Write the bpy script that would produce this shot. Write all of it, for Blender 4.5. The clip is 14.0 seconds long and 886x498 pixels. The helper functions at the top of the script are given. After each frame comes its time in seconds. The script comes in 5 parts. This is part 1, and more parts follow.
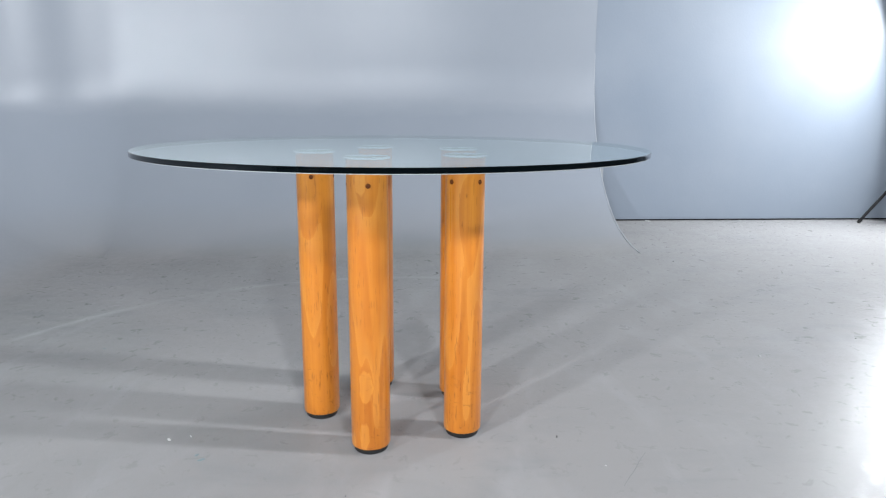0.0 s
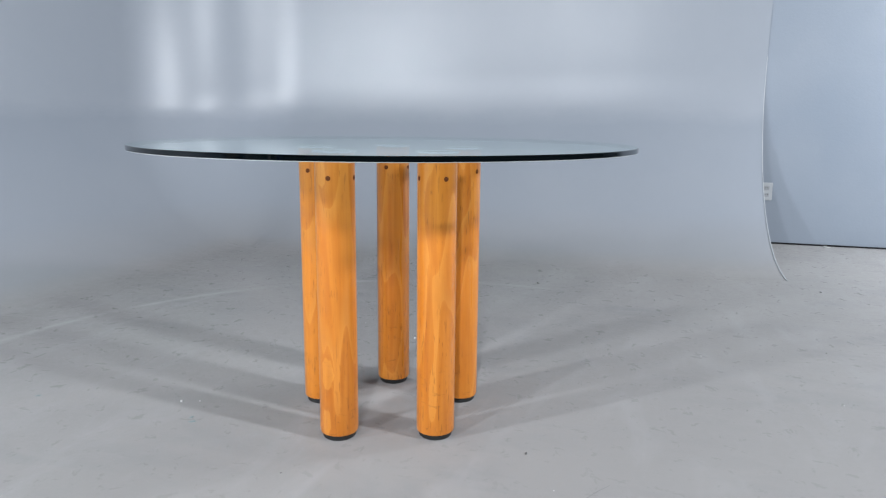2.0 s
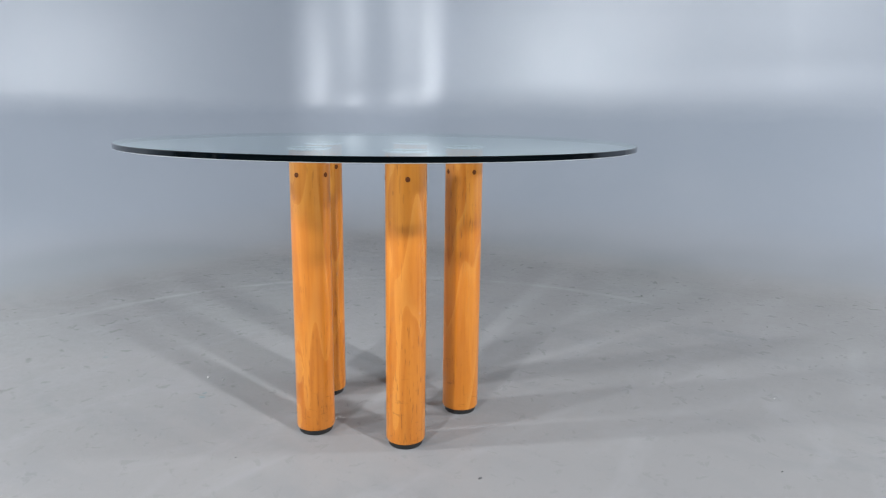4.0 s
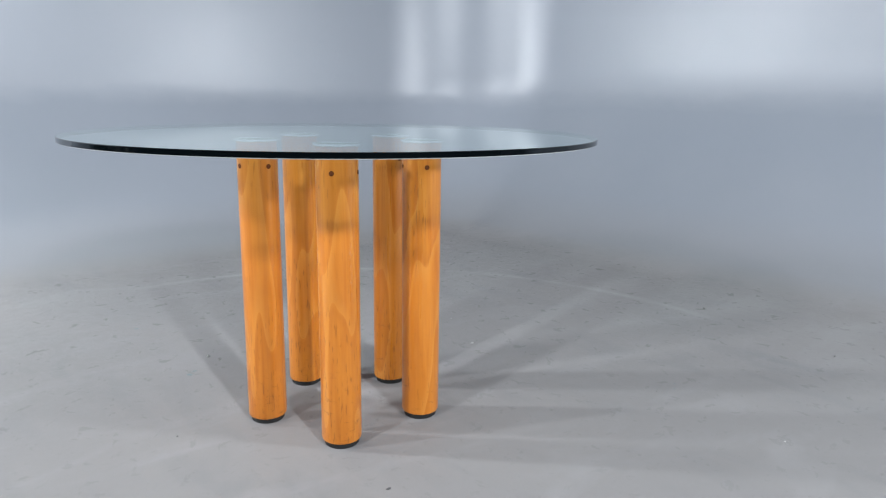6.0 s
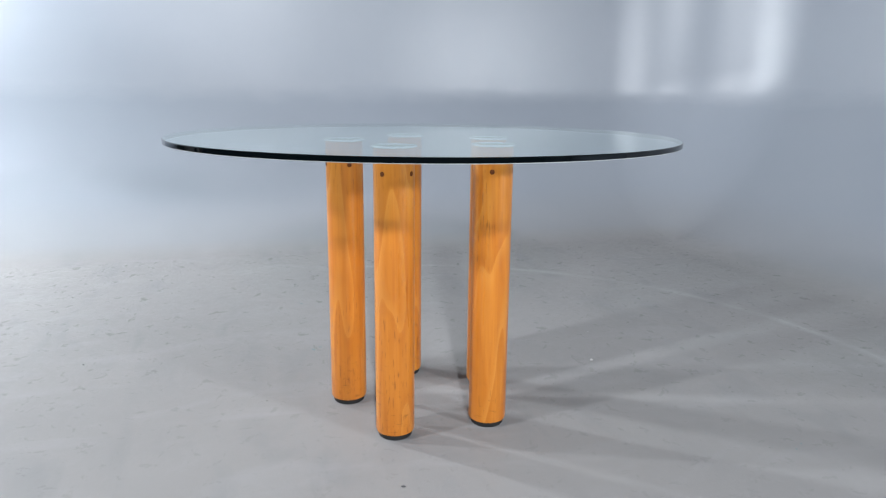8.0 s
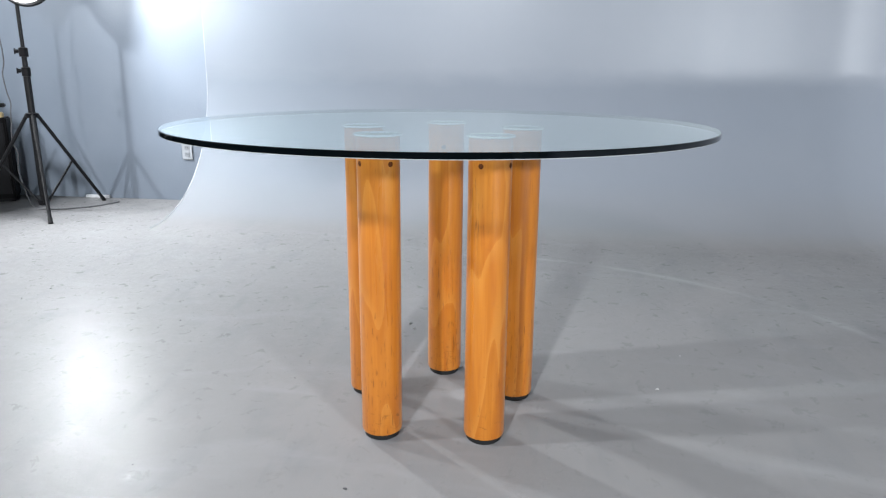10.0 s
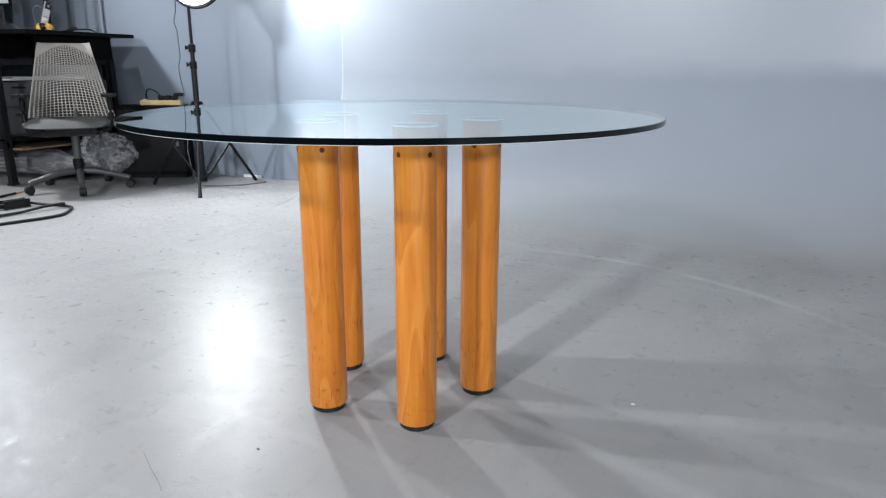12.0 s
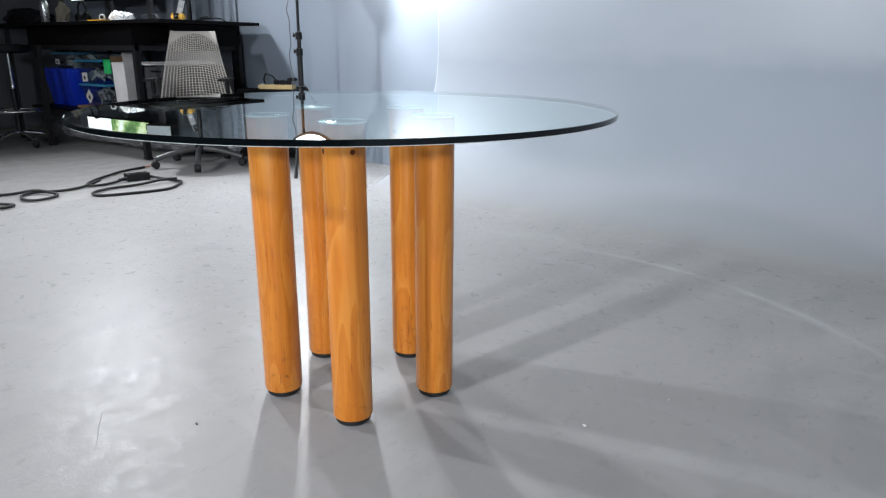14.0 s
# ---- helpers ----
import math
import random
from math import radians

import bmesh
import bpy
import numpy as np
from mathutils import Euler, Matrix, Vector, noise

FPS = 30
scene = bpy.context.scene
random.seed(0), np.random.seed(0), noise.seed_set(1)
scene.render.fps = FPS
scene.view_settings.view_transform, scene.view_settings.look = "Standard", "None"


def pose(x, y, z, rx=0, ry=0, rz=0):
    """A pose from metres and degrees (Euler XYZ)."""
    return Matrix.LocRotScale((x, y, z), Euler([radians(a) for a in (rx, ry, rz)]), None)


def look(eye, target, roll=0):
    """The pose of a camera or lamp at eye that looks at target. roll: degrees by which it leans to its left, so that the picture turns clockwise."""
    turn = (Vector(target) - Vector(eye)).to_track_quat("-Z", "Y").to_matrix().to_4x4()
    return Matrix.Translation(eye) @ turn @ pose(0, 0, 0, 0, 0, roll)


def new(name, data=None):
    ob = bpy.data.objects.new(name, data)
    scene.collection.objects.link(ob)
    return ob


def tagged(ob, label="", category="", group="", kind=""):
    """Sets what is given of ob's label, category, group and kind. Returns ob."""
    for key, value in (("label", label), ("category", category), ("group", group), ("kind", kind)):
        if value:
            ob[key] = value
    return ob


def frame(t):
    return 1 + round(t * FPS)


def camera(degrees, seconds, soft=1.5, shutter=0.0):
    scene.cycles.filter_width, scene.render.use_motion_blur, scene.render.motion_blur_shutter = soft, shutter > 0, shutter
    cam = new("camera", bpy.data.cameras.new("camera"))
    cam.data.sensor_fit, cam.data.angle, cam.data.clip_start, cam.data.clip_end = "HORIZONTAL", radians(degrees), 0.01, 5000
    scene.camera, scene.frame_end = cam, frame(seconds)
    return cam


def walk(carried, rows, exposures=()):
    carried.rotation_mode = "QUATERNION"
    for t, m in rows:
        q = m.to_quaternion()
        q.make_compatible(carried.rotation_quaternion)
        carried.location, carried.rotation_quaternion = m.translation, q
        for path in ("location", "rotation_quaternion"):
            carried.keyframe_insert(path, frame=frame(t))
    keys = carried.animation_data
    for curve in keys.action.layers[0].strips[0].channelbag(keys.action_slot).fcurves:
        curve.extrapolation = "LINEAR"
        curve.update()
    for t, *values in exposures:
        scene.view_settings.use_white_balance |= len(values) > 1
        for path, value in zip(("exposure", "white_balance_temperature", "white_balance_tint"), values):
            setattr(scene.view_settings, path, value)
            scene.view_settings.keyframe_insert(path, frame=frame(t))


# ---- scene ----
cam = camera(65.55, 14.0, soft=1.25)
# seconds, eye x, y, z in metres, yaw, pitch, roll in degrees
PATH = [
    (0.0, 0.018, 0.048, 0.832, 0.00, -11.78, -0.39),
    (0.5, 0.166, 0.043, 0.837, 5.06, -10.85, -0.42),
    (1.0, 0.334, 0.028, 0.815, 10.48, -10.52, -0.53),
    (1.5, 0.489, 0.065, 0.800, 14.99, -10.46, -0.51),
    (2.0, 0.621, 0.158, 0.794, 19.03, -10.75, -0.56),
    (4.5, 1.213, 0.610, 0.814, 41.91, -11.49, -0.70),
    (5.0, 1.313, 0.729, 0.834, 45.62, -11.80, -0.71),
    (5.5, 1.364, 0.846, 0.817, 48.00, -12.10, -0.68),
    (6.0, 1.420, 0.939, 0.818, 51.57, -12.37, -0.80),
    (6.5, 1.518, 1.018, 0.826, 56.60, -12.52, -0.69),
    (7.0, 1.587, 1.137, 0.839, 62.56, -12.54, -0.67),
    (7.5, 1.615, 1.259, 0.840, 68.36, -12.66, -0.54),
    (8.0, 1.633, 1.417, 0.836, 75.38, -12.83, -0.59),
    (10.5, 1.537, 2.202, 0.858, 101.31, -14.61, -0.36),
    (11.0, 1.526, 2.369, 0.872, 105.31, -14.66, -0.32),
    (11.5, 1.468, 2.500, 0.846, 109.67, -14.92, -0.23),
    (12.0, 1.401, 2.635, 0.842, 114.64, -15.03, -0.18),
    (12.5, 1.366, 2.777, 0.864, 119.51, -15.28, -0.14),
    (13.0, 1.310, 2.894, 0.872, 123.09, -15.48, -0.19),
    (13.5, 1.201, 2.987, 0.872, 126.12, -15.90, -0.18),
    (14.0, 1.103, 3.047, 0.870, 128.20, -16.37, -0.26),
]
walk(cam, [(t, pose(x, y, z, 90 + pitch, roll, yaw)) for t, x, y, z, yaw, pitch, roll in PATH])

# ---- light ----
world = bpy.data.worlds.new("world")
scene.world = world
world.use_nodes = True
world.node_tree.nodes["Background"].inputs[0].default_value = (0.6, 0.7, 0.85, 1)
world.node_tree.nodes["Background"].inputs[1].default_value = 0.02
scene.view_settings.exposure = 0.2


def area_lamp(name, m, power, size, size_y=0.0, colour=(1, 1, 1), spread=180):
    data = bpy.data.lights.new(name, "AREA")
    data.energy, data.size, data.color = power, size, colour
    data.spread = radians(spread)
    data.shape = "RECTANGLE" if size_y else "DISK"
    if size_y:
        data.size_y = size_y
    ob = new(name, data)
    ob.matrix_world = m
    return ob


COOL = (0.905, 0.945, 1.0)
TABLE = (-0.101, 1.823)
# the two stand lamps, each turned along its wall
LAMP_SW, AXIS_SW = Vector((-2.29, -0.85, 1.53)), Vector((0.55, 0.82, -0.16)).normalized()
LAMP_NE, AXIS_NE = Vector((3.6, 4.76, 1.5)), Vector((-0.78, -0.58, -0.25)).normalized()
area_lamp("lamp_light", look(LAMP_SW + AXIS_SW * 0.07, LAMP_SW + AXIS_SW), 124, 0.22, colour=COOL)
area_lamp("lamp_light", look(LAMP_NE + AXIS_NE * 0.03, LAMP_NE + AXIS_NE), 158, 0.22, colour=COOL)
# the studio's high lights round the table: bearing from the table, distance, height, power
for bearing, dist, high, power, spread in ((-74, 5.0, 2.75, 134, 150), (-108, 5.0, 2.5, 102, 150), (-9, 4.9, 2.8, 104, 118)):
    a = radians(bearing)
    eye = (TABLE[0] + dist * math.cos(a), TABLE[1] + dist * math.sin(a), high)
    area_lamp("studio_light", look(eye, (TABLE[0], TABLE[1], 0.6)), power, 0.14, 0.28, COOL, spread)


# ---- materials ----
class Nodes:
    """A node tree with a Principled shader, and short ways to add to it."""

    def __init__(self, name, colour, rough=0.5, metal=0.0, spec=0.5, coat=0.0):
        self.m = bpy.data.materials.new(name)
        self.m.use_nodes = True
        self.nt = self.m.node_tree
        self.b = self.nt.nodes["Principled BSDF"]
        self.b.inputs["Base Color"].default_value = (*colour, 1)
        self.b.inputs["Roughness"].default_value = rough
        self.b.inputs["Metallic"].default_value = metal
        self.b.inputs["Specular IOR Level"].default_value = spec
        self.b.inputs["Coat Weight"].default_value = coat
        self.b.inputs["Coat Roughness"].default_value = 0.12

    def node(self, kind, **inputs):
        n = self.nt.nodes.new(kind)
        for k, v in inputs.items():
            key = k.replace("_", " ")
            if isinstance(v, bpy.types.NodeSocket):
                self.nt.links.new(v, n.inputs[key])
            else:
                n.inputs[key].default_value = v
        return n

    def link(self, a, b):
        self.nt.links.new(a, b)

    def coords(self, scale=(1, 1, 1), kind="Object", shift=False):
        tc = self.nt.nodes.new("ShaderNodeTexCoord")
        mp = self.nt.nodes.new("ShaderNodeMapping")
        mp.inputs["Scale"].default_value = scale
        self.link(tc.outputs[kind], mp.inputs["Vector"])
        if shift:
            oi = self.nt.nodes.new("ShaderNodeObjectInfo")
            mul = self.nt.nodes.new("ShaderNodeMath")
            mul.operation = "MULTIPLY"
            mul.inputs[1].default_value = 37.0
            self.link(oi.outputs["Random"], mul.inputs[0])
            cmb = self.nt.nodes.new("ShaderNodeCombineXYZ")
            for i in range(3):
                self.link(mul.outputs[0], cmb.inputs[i])
            self.link(cmb.outputs[0], mp.inputs["Location"])
        return mp.outputs[0]

    def noise(self, vec, scale, detail=3.0, rough=0.55, distort=0.0):
        return self.node("ShaderNodeTexNoise", Vector=vec, Scale=scale, Detail=detail, Roughness=rough, Distortion=distort).outputs[0]

    def ramp(self, fac, stops):
        r = self.nt.nodes.new("ShaderNodeValToRGB")
        self.link(fac, r.inputs[0])
        el = r.color_ramp.elements
        while len(el) < len(stops):
            el.new(0.5)
        for e, (p, c) in zip(el, stops):
            e.position = p
            e.color = (*c, 1) if isinstance(c, tuple) else (c, c, c, 1)
        return r.outputs[0]

    def mix(self, fac, a, b, kind="MIX"):
        n = self.nt.nodes.new("ShaderNodeMix")
        n.data_type, n.blend_type = "RGBA", kind
        for sock, v in ((n.inputs[0], fac), (n.inputs[6], a), (n.inputs[7], b)):
            if isinstance(v, bpy.types.NodeSocket):
                self.link(v, sock)
            elif isinstance(v, tuple):
                sock.default_value = (*v, 1)
            else:
                sock.default_value = v
        return n.outputs[2]

    def colour(self, sock):
        self.link(sock, self.b.inputs["Base Color"])
        return self

    def rough(self, sock):
        self.link(sock, self.b.inputs["Roughness"])
        return self

    def bump(self, sock, strength, distance=0.01):
        n = self.node("ShaderNodeBump", Height=sock, Strength=strength, Distance=distance)
        self.link(n.outputs[0], self.b.inputs["Normal"])
        return self


def material(name, colour, rough=0.5, metal=0.0, spec=0.5, vary=0.12, scale=9.0):
    """A plain material with a little unevenness in colour and gloss."""
    k = Nodes(name, colour, rough, metal, spec)
    v = k.coords()
    n = k.noise(v, scale, 4.0)
    k.colour(k.ramp(n, [(0.3, tuple(c * (1 - vary) for c in colour)), (0.7, tuple(min(1, c * (1 + vary)) for c in colour))]))
    k.rough(k.ramp(k.noise(v, scale * 3, 3.0), [(0.3, max(0.02, rough - 0.07)), (0.7, min(1, rough + 0.07))]))
    return k.m


def studio_paint():
    """The grey paint that covers floor and sweep alike; the floor is trodden duller and scuffed."""
    k = Nodes("studio_paint", (0.254, 0.257, 0.265), 0.36, spec=0.6)
    v = k.coords()
    tc = k.nt.nodes.new("ShaderNodeTexCoord")
    sep = k.nt.nodes.new("ShaderNodeSeparateXYZ")
    k.link(tc.outputs["Object"], sep.inputs[0])
    trod = k.ramp(sep.outputs[2], [(0.0, 1.0), (0.05, 0.55), (0.25, 0.12), (0.6, 0.0)])
    c = k.mix(trod, k.ramp(k.noise(v, 1.1, 4.0), [(0.1, (0.193, 0.217, 0.251)), (0.9, (0.225, 0.246, 0.277))]), k.ramp(k.noise(v, 1.3, 5.0), [(0.1, (0.202, 0.199, 0.199)), (0.9, (0.242, 0.238, 0.234))]))
    walked = k.ramp(sep.outputs[2], [(0.0, 1.0), (0.012, 0.45), (0.05, 0.0)])
    # scuffed darker smudges, drawn out one way
    smudge = k.ramp(k.noise(k.coords((2.0, 6.0, 1)), 1.5, 3.5, 0.5, 0.6), [(0.5, 0.0), (0.7, 1.0)])
    patch = k.ramp(k.noise(v, 0.9, 2.0), [(0.36, 0.0), (0.6, 1.0)])
    both = k.mix(1.0, k.mix(1.0, smudge, patch, "MULTIPLY"), walked, "MULTIPLY")
    c = k.mix(k.mix(1.0, both, (0.34, 0.34, 0.34), "MULTIPLY"), c, (0.139, 0.147, 0.157))
    # pale worn rubs
    rub = k.ramp(k.noise(k.coords((4.0, 1.4, 1)), 1.6, 4.0, 0.55, 0.9), [(0.52, 0.0), (0.72, 0.42)])
    c = k.mix(k.mix(1.0, rub, walked, "MULTIPLY"), c, (0.265, 0.265, 0.268))
    # a few trodden-in stains with ragged edges: place, half length, half width, turn
    for sx, sy, lx, ly, turn in ((-0.44, 3.62, 0.2, 0.13, 20), (0.2, 3.6, 0.3, 0.1, -12), (-1.25, 3.1, 0.22, 0.1, 40), (1.05, 3.45, 0.25, 0.12, 5), (0.75, 0.75, 0.24, 0.1, 60), (-0.9, 0.55, 0.28, 0.12, -25)):
        tcs = k.nt.nodes.new("ShaderNodeTexCoord")
        mps = k.nt.nodes.new("ShaderNodeMapping")
        mps.vector_type = "TEXTURE"
        mps.inputs["Location"].default_value = (sx, sy, 0)
        mps.inputs["Rotation"].default_value = (0, 0, radians(turn))
        mps.inputs["Scale"].default_value = (lx, ly, 1)
        k.link(tcs.outputs["Object"], mps.inputs["Vector"])
        ln = k.nt.nodes.new("ShaderNodeVectorMath")
        ln.operation = "LENGTH"
        k.link(mps.outputs[0], ln.inputs[0])
        ragged = k.node("ShaderNodeMath")
        ragged.operation = "MULTIPLY_ADD"
        ragged.inputs[1].default_value = 1.6
        k.link(k.noise(v, 13.0, 5.0, 0.65), ragged.inputs[0])
        k.link(ln.outputs["Value"], ragged.inputs[2])
        c = k.mix(k.ramp(ragged.outputs[0], [(0.75, 0.15), (1.0, 0.0)]), c, (0.127, 0.133, 0.139))
    # arc of light from the glass edge round the table, painted into the colour
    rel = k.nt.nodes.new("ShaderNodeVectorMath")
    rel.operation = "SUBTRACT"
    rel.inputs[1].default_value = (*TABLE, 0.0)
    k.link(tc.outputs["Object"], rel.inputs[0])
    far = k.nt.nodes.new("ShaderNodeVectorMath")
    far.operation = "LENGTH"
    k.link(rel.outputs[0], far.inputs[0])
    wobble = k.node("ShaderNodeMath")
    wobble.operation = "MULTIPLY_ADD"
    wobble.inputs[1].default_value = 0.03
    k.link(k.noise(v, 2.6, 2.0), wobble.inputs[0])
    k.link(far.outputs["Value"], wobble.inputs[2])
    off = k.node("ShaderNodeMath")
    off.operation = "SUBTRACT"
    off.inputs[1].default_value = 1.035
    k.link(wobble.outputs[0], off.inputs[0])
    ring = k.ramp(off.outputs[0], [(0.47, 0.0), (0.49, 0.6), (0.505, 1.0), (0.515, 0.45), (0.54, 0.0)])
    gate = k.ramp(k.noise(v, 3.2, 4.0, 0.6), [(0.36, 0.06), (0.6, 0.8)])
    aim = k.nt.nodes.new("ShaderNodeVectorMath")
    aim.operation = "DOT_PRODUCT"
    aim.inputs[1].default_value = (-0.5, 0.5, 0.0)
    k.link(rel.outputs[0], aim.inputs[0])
    # keeps the painted light to the side away from the high lights
    arc_side = k.ramp(aim.outputs["Value"], [(0.6, 0.0), (0.8, 1.0)])
    ring = k.mix(1.0, k.mix(1.0, k.mix(1.0, ring, gate, "MULTIPLY"), arc_side, "MULTIPLY"), walked, "MULTIPLY")
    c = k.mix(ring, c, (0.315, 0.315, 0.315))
    speck = k.ramp(k.noise(v, 85.0, 2.0), [(0.77, 0.0), (0.8, 0.24)])
    c = k.mix(k.mix(1.0, speck, walked, "MULTIPLY"), c, (0.115, 0.115, 0.121))
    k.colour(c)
    fine = k.noise(v, 85.0, 5.0, 0.75, 0.6)
    worn = k.ramp(k.noise(v, 20.0, 6.0, 0.75, 0.5), [(0.32, 0.22), (0.66, 0.45)])
    sheen = k.ramp(k.mix(0.5, k.noise(v, 1.2, 3.0, 0.5), k.noise(k.coords((5, 5, 0.7)), 1.6, 5.0, 0.6, 0.4)), [(0.28, 0.33), (0.72, 0.41)])
    # the upper wall has a glossier coat, with a ragged lower edge
    edge = k.node("ShaderNodeMath")
    edge.operation = "MULTIPLY_ADD"
    edge.inputs[1].default_value = 0.14
    k.link(k.noise(k.coords((1, 1, 2.5)), 3.5, 4.0, 0.6), edge.inputs[0])
    k.link(sep.outputs[2], edge.inputs[2])
    upper = k.ramp(edge.outputs[0], [(0.83, 0.0), (0.95, 1.0)])
    sheen = k.mix(upper, (0.5, 0.5, 0.5), sheen)
    k.link(k.ramp(upper, [(0.0, 0.042), (1.0, 0.56)]), k.b.inputs["Specular IOR Level"])
    k.rough(k.mix(trod, sheen, worn))
    hair = k.ramp(k.noise(k.coords((1.0, 9.0, 1)), 7.0, 3.0, 0.6, 1.4), [(0.47, 1.0), (0.5, 0.0), (0.53, 1.0)])
    hair2 = k.ramp(k.noise(k.coords((8.0, 1.0, 1)), 6.0, 3.0, 0.6, 1.8), [(0.475, 1.0), (0.5, 0.0), (0.525, 1.0)])
    relief = k.mix(0.05, k.mix(0.45, fine, k.noise(v, 30.0, 6.0, 0.75, 0.5)), k.mix(1.0, hair, hair2, "MULTIPLY"))
    bump = k.node("ShaderNodeBump", Height=relief, Distance=0.009)
    k.link(k.ramp(trod, [(0.0, 0.06), (1.0, 0.15)]), bump.inputs["Strength"])
    k.link(bump.outputs[0], k.b.inputs["Normal"])
    return k.m


def concrete():
    k = Nodes("bare_concrete", (0.145, 0.141, 0.137), 0.55)
    v = k.coords()
    c = k.ramp(k.noise(v, 1.8, 6.0, 0.6), [(0.3, (0.145, 0.143, 0.139)), (0.7, (0.189, 0.185, 0.179))])
    c = k.mix(k.ramp(k.noise(v, 12.0, 4.0), [(0.58, 0.0), (0.7, 0.4)]), c, (0.0966, 0.0945, 0.0925))
    k.colour(c)
    k.rough(k.ramp(k.noise(v, 6.0, 4.0), [(0.3, 0.42), (0.7, 0.62)]))
    k.bump(k.noise(v, 40.0, 5.0), 0.15, 0.01)
    return k.m


def wall_paint():
    k = Nodes("wall_paint", (0.258, 0.275, 0.306), 0.42)
    v = k.coords()
    k.colour(k.ramp(k.noise(v, 1.1, 5.0), [(0.3, (0.181, 0.215, 0.261)), (0.7, (0.212, 0.243, 0.285))]))
    k.rough(k.ramp(k.noise(v, 5.0, 4.0), [(0.3, 0.36), (0.7, 0.5)]))
    k.bump(k.noise(v, 75.0, 4.0), 0.12, 0.006)
    return k.m


def varnished_wood(name="varnished_wood", figures=()):
    """Orange varnished softwood; figures are pale flame shapes: bearing, height, half width, half height."""
    k = Nodes(name, (0.396, 0.157, 0.0297), 0.36, spec=0.4, coat=0.2)
    v = k.coords((1, 1, 0.055), shift=True)
    v2 = k.coords((1, 1, 0.02), shift=True)
    # broad growth figure, fine fibres, and dark flecks along the grain
    figure = k.noise(v, 26.0, 3.0, 0.5, 1.6)
    fibre = k.noise(v2, 190.0, 4.0, 0.6)
    c = k.ramp(figure, [(0.25, (0.369, 0.105, 0.0092)), (0.42, (0.442, 0.146, 0.0138)), (0.58, (0.481, 0.171, 0.0198)), (0.78, (0.402, 0.121, 0.0112))])
    c = k.mix(k.ramp(fibre, [(0.35, 0.2), (0.6, 0.0)]), c, (0.277, 0.0791, 0.00791))
    # flat-sawn arches: thin bands where a slow field crosses its levels
    slow = k.node("ShaderNodeMath")
    slow.operation = "MULTIPLY"
    slow.inputs[1].default_value = 5.5
    k.link(k.noise(k.coords((1, 1, 0.16), shift=True), 11.0, 1.5, 0.45), slow.inputs[0])
    band = k.node("ShaderNodeMath")
    band.operation = "FRACT"
    k.link(slow.outputs[0], band.inputs[0])
    c = k.mix(k.ramp(band.outputs[0], [(0.0, 0.0), (0.72, 0.06), (0.93, 0.3), (1.0, 0.0)]), c, (0.303, 0.0823, 0.0066))
    c = k.mix(k.ramp(band.outputs[0], [(0.0, 0.55), (0.3, 0.0)]), c, (0.527, 0.221, 0.0396))
    v3 = k.coords((1, 1, 0.11), shift=True)
    fleck = k.ramp(k.noise(v3, 230.0, 2.0, 0.5), [(0.61, 0.0), (0.68, 0.68)])
    gate = k.ramp(k.noise(k.coords((1, 1, 0.5), shift=True), 9.0, 2.0), [(0.38, 0.0), (0.6, 1.0)])
    c = k.mix(k.mix(1.0, fleck, gate, "MULTIPLY"), c, (0.132, 0.0396, 0.0066))
    # darker, handled patches
    c = k.mix(k.ramp(k.noise(k.coords((1, 1, 0.6), shift=True), 7.0, 3.0), [(0.52, 0.0), (0.75, 0.35)]), c, (0.277, 0.0853, 0.0106))
    # staves glued side by side: each a little different, told apart by their bearing
    tc = k.nt.nodes.new("ShaderNodeTexCoord")
    sep = k.nt.nodes.new("ShaderNodeSeparateXYZ")
    k.link(tc.outputs["Object"], sep.inputs[0])
    stave = k.node("ShaderNodeMath")
    stave.operation = "ARCTAN2"
    k.link(sep.outputs[1], stave.inputs[0])
    k.link(sep.outputs[0], stave.inputs[1])
    step = k.node("ShaderNodeMath")
    step.operation = "MULTIPLY_ADD"
    step.inputs[1].default_value, step.inputs[2].default_value = 0.8, 7.3
    k.link(stave.outputs[0], step.inputs[0])
    flo = k.node("ShaderNodeMath")
    flo.operation = "FLOOR"
    k.link(step.outputs[0], flo.inputs[0])
    wn = k.node("ShaderNodeTexWhiteNoise")
    wn.noise_dimensions = "2D"
    oi = k.nt.nodes.new("ShaderNodeObjectInfo")
    cmb = k.nt.nodes.new("ShaderNodeCombineXYZ")
    k.link(flo.outputs[0], cmb.inputs[0])
    k.link(oi.outputs["Random"], cmb.inputs[1])
    k.link(cmb.outputs[0], wn.inputs["Vector"])
    c = k.mix(k.ramp(wn.outputs["Value"], [(0.0, 0.0), (1.0, 0.4)]), c, k.mix(0.5, c, (0.316, 0.0853, 0.0092)))
    for bearing, high, wide, tall in figures:
        turn = k.node("ShaderNodeMath")
        turn.operation = "MULTIPLY_ADD"
        turn.inputs[1].default_value, turn.inputs[2].default_value = 0.0477 / wide, -radians(bearing) * 0.0477 / wide
        k.link(stave.outputs[0], turn.inputs[0])
        rise = k.node("ShaderNodeMath")
        rise.operation = "MULTIPLY_ADD"
        rise.inputs[1].default_value, rise.inputs[2].default_value = 1 / tall, -high / tall
        k.link(sep.outputs[2], rise.inputs[0])
        flat = k.nt.nodes.new("ShaderNodeCombineXYZ")
        k.link(turn.outputs[0], flat.inputs[0])
        k.link(rise.outputs[0], flat.inputs[1])
        span = k.nt.nodes.new("ShaderNodeVectorMath")
        span.operation = "LENGTH"
        k.link(flat.outputs[0], span.inputs[0])
        wavy = k.node("ShaderNodeMath")
        wavy.operation = "MULTIPLY_ADD"
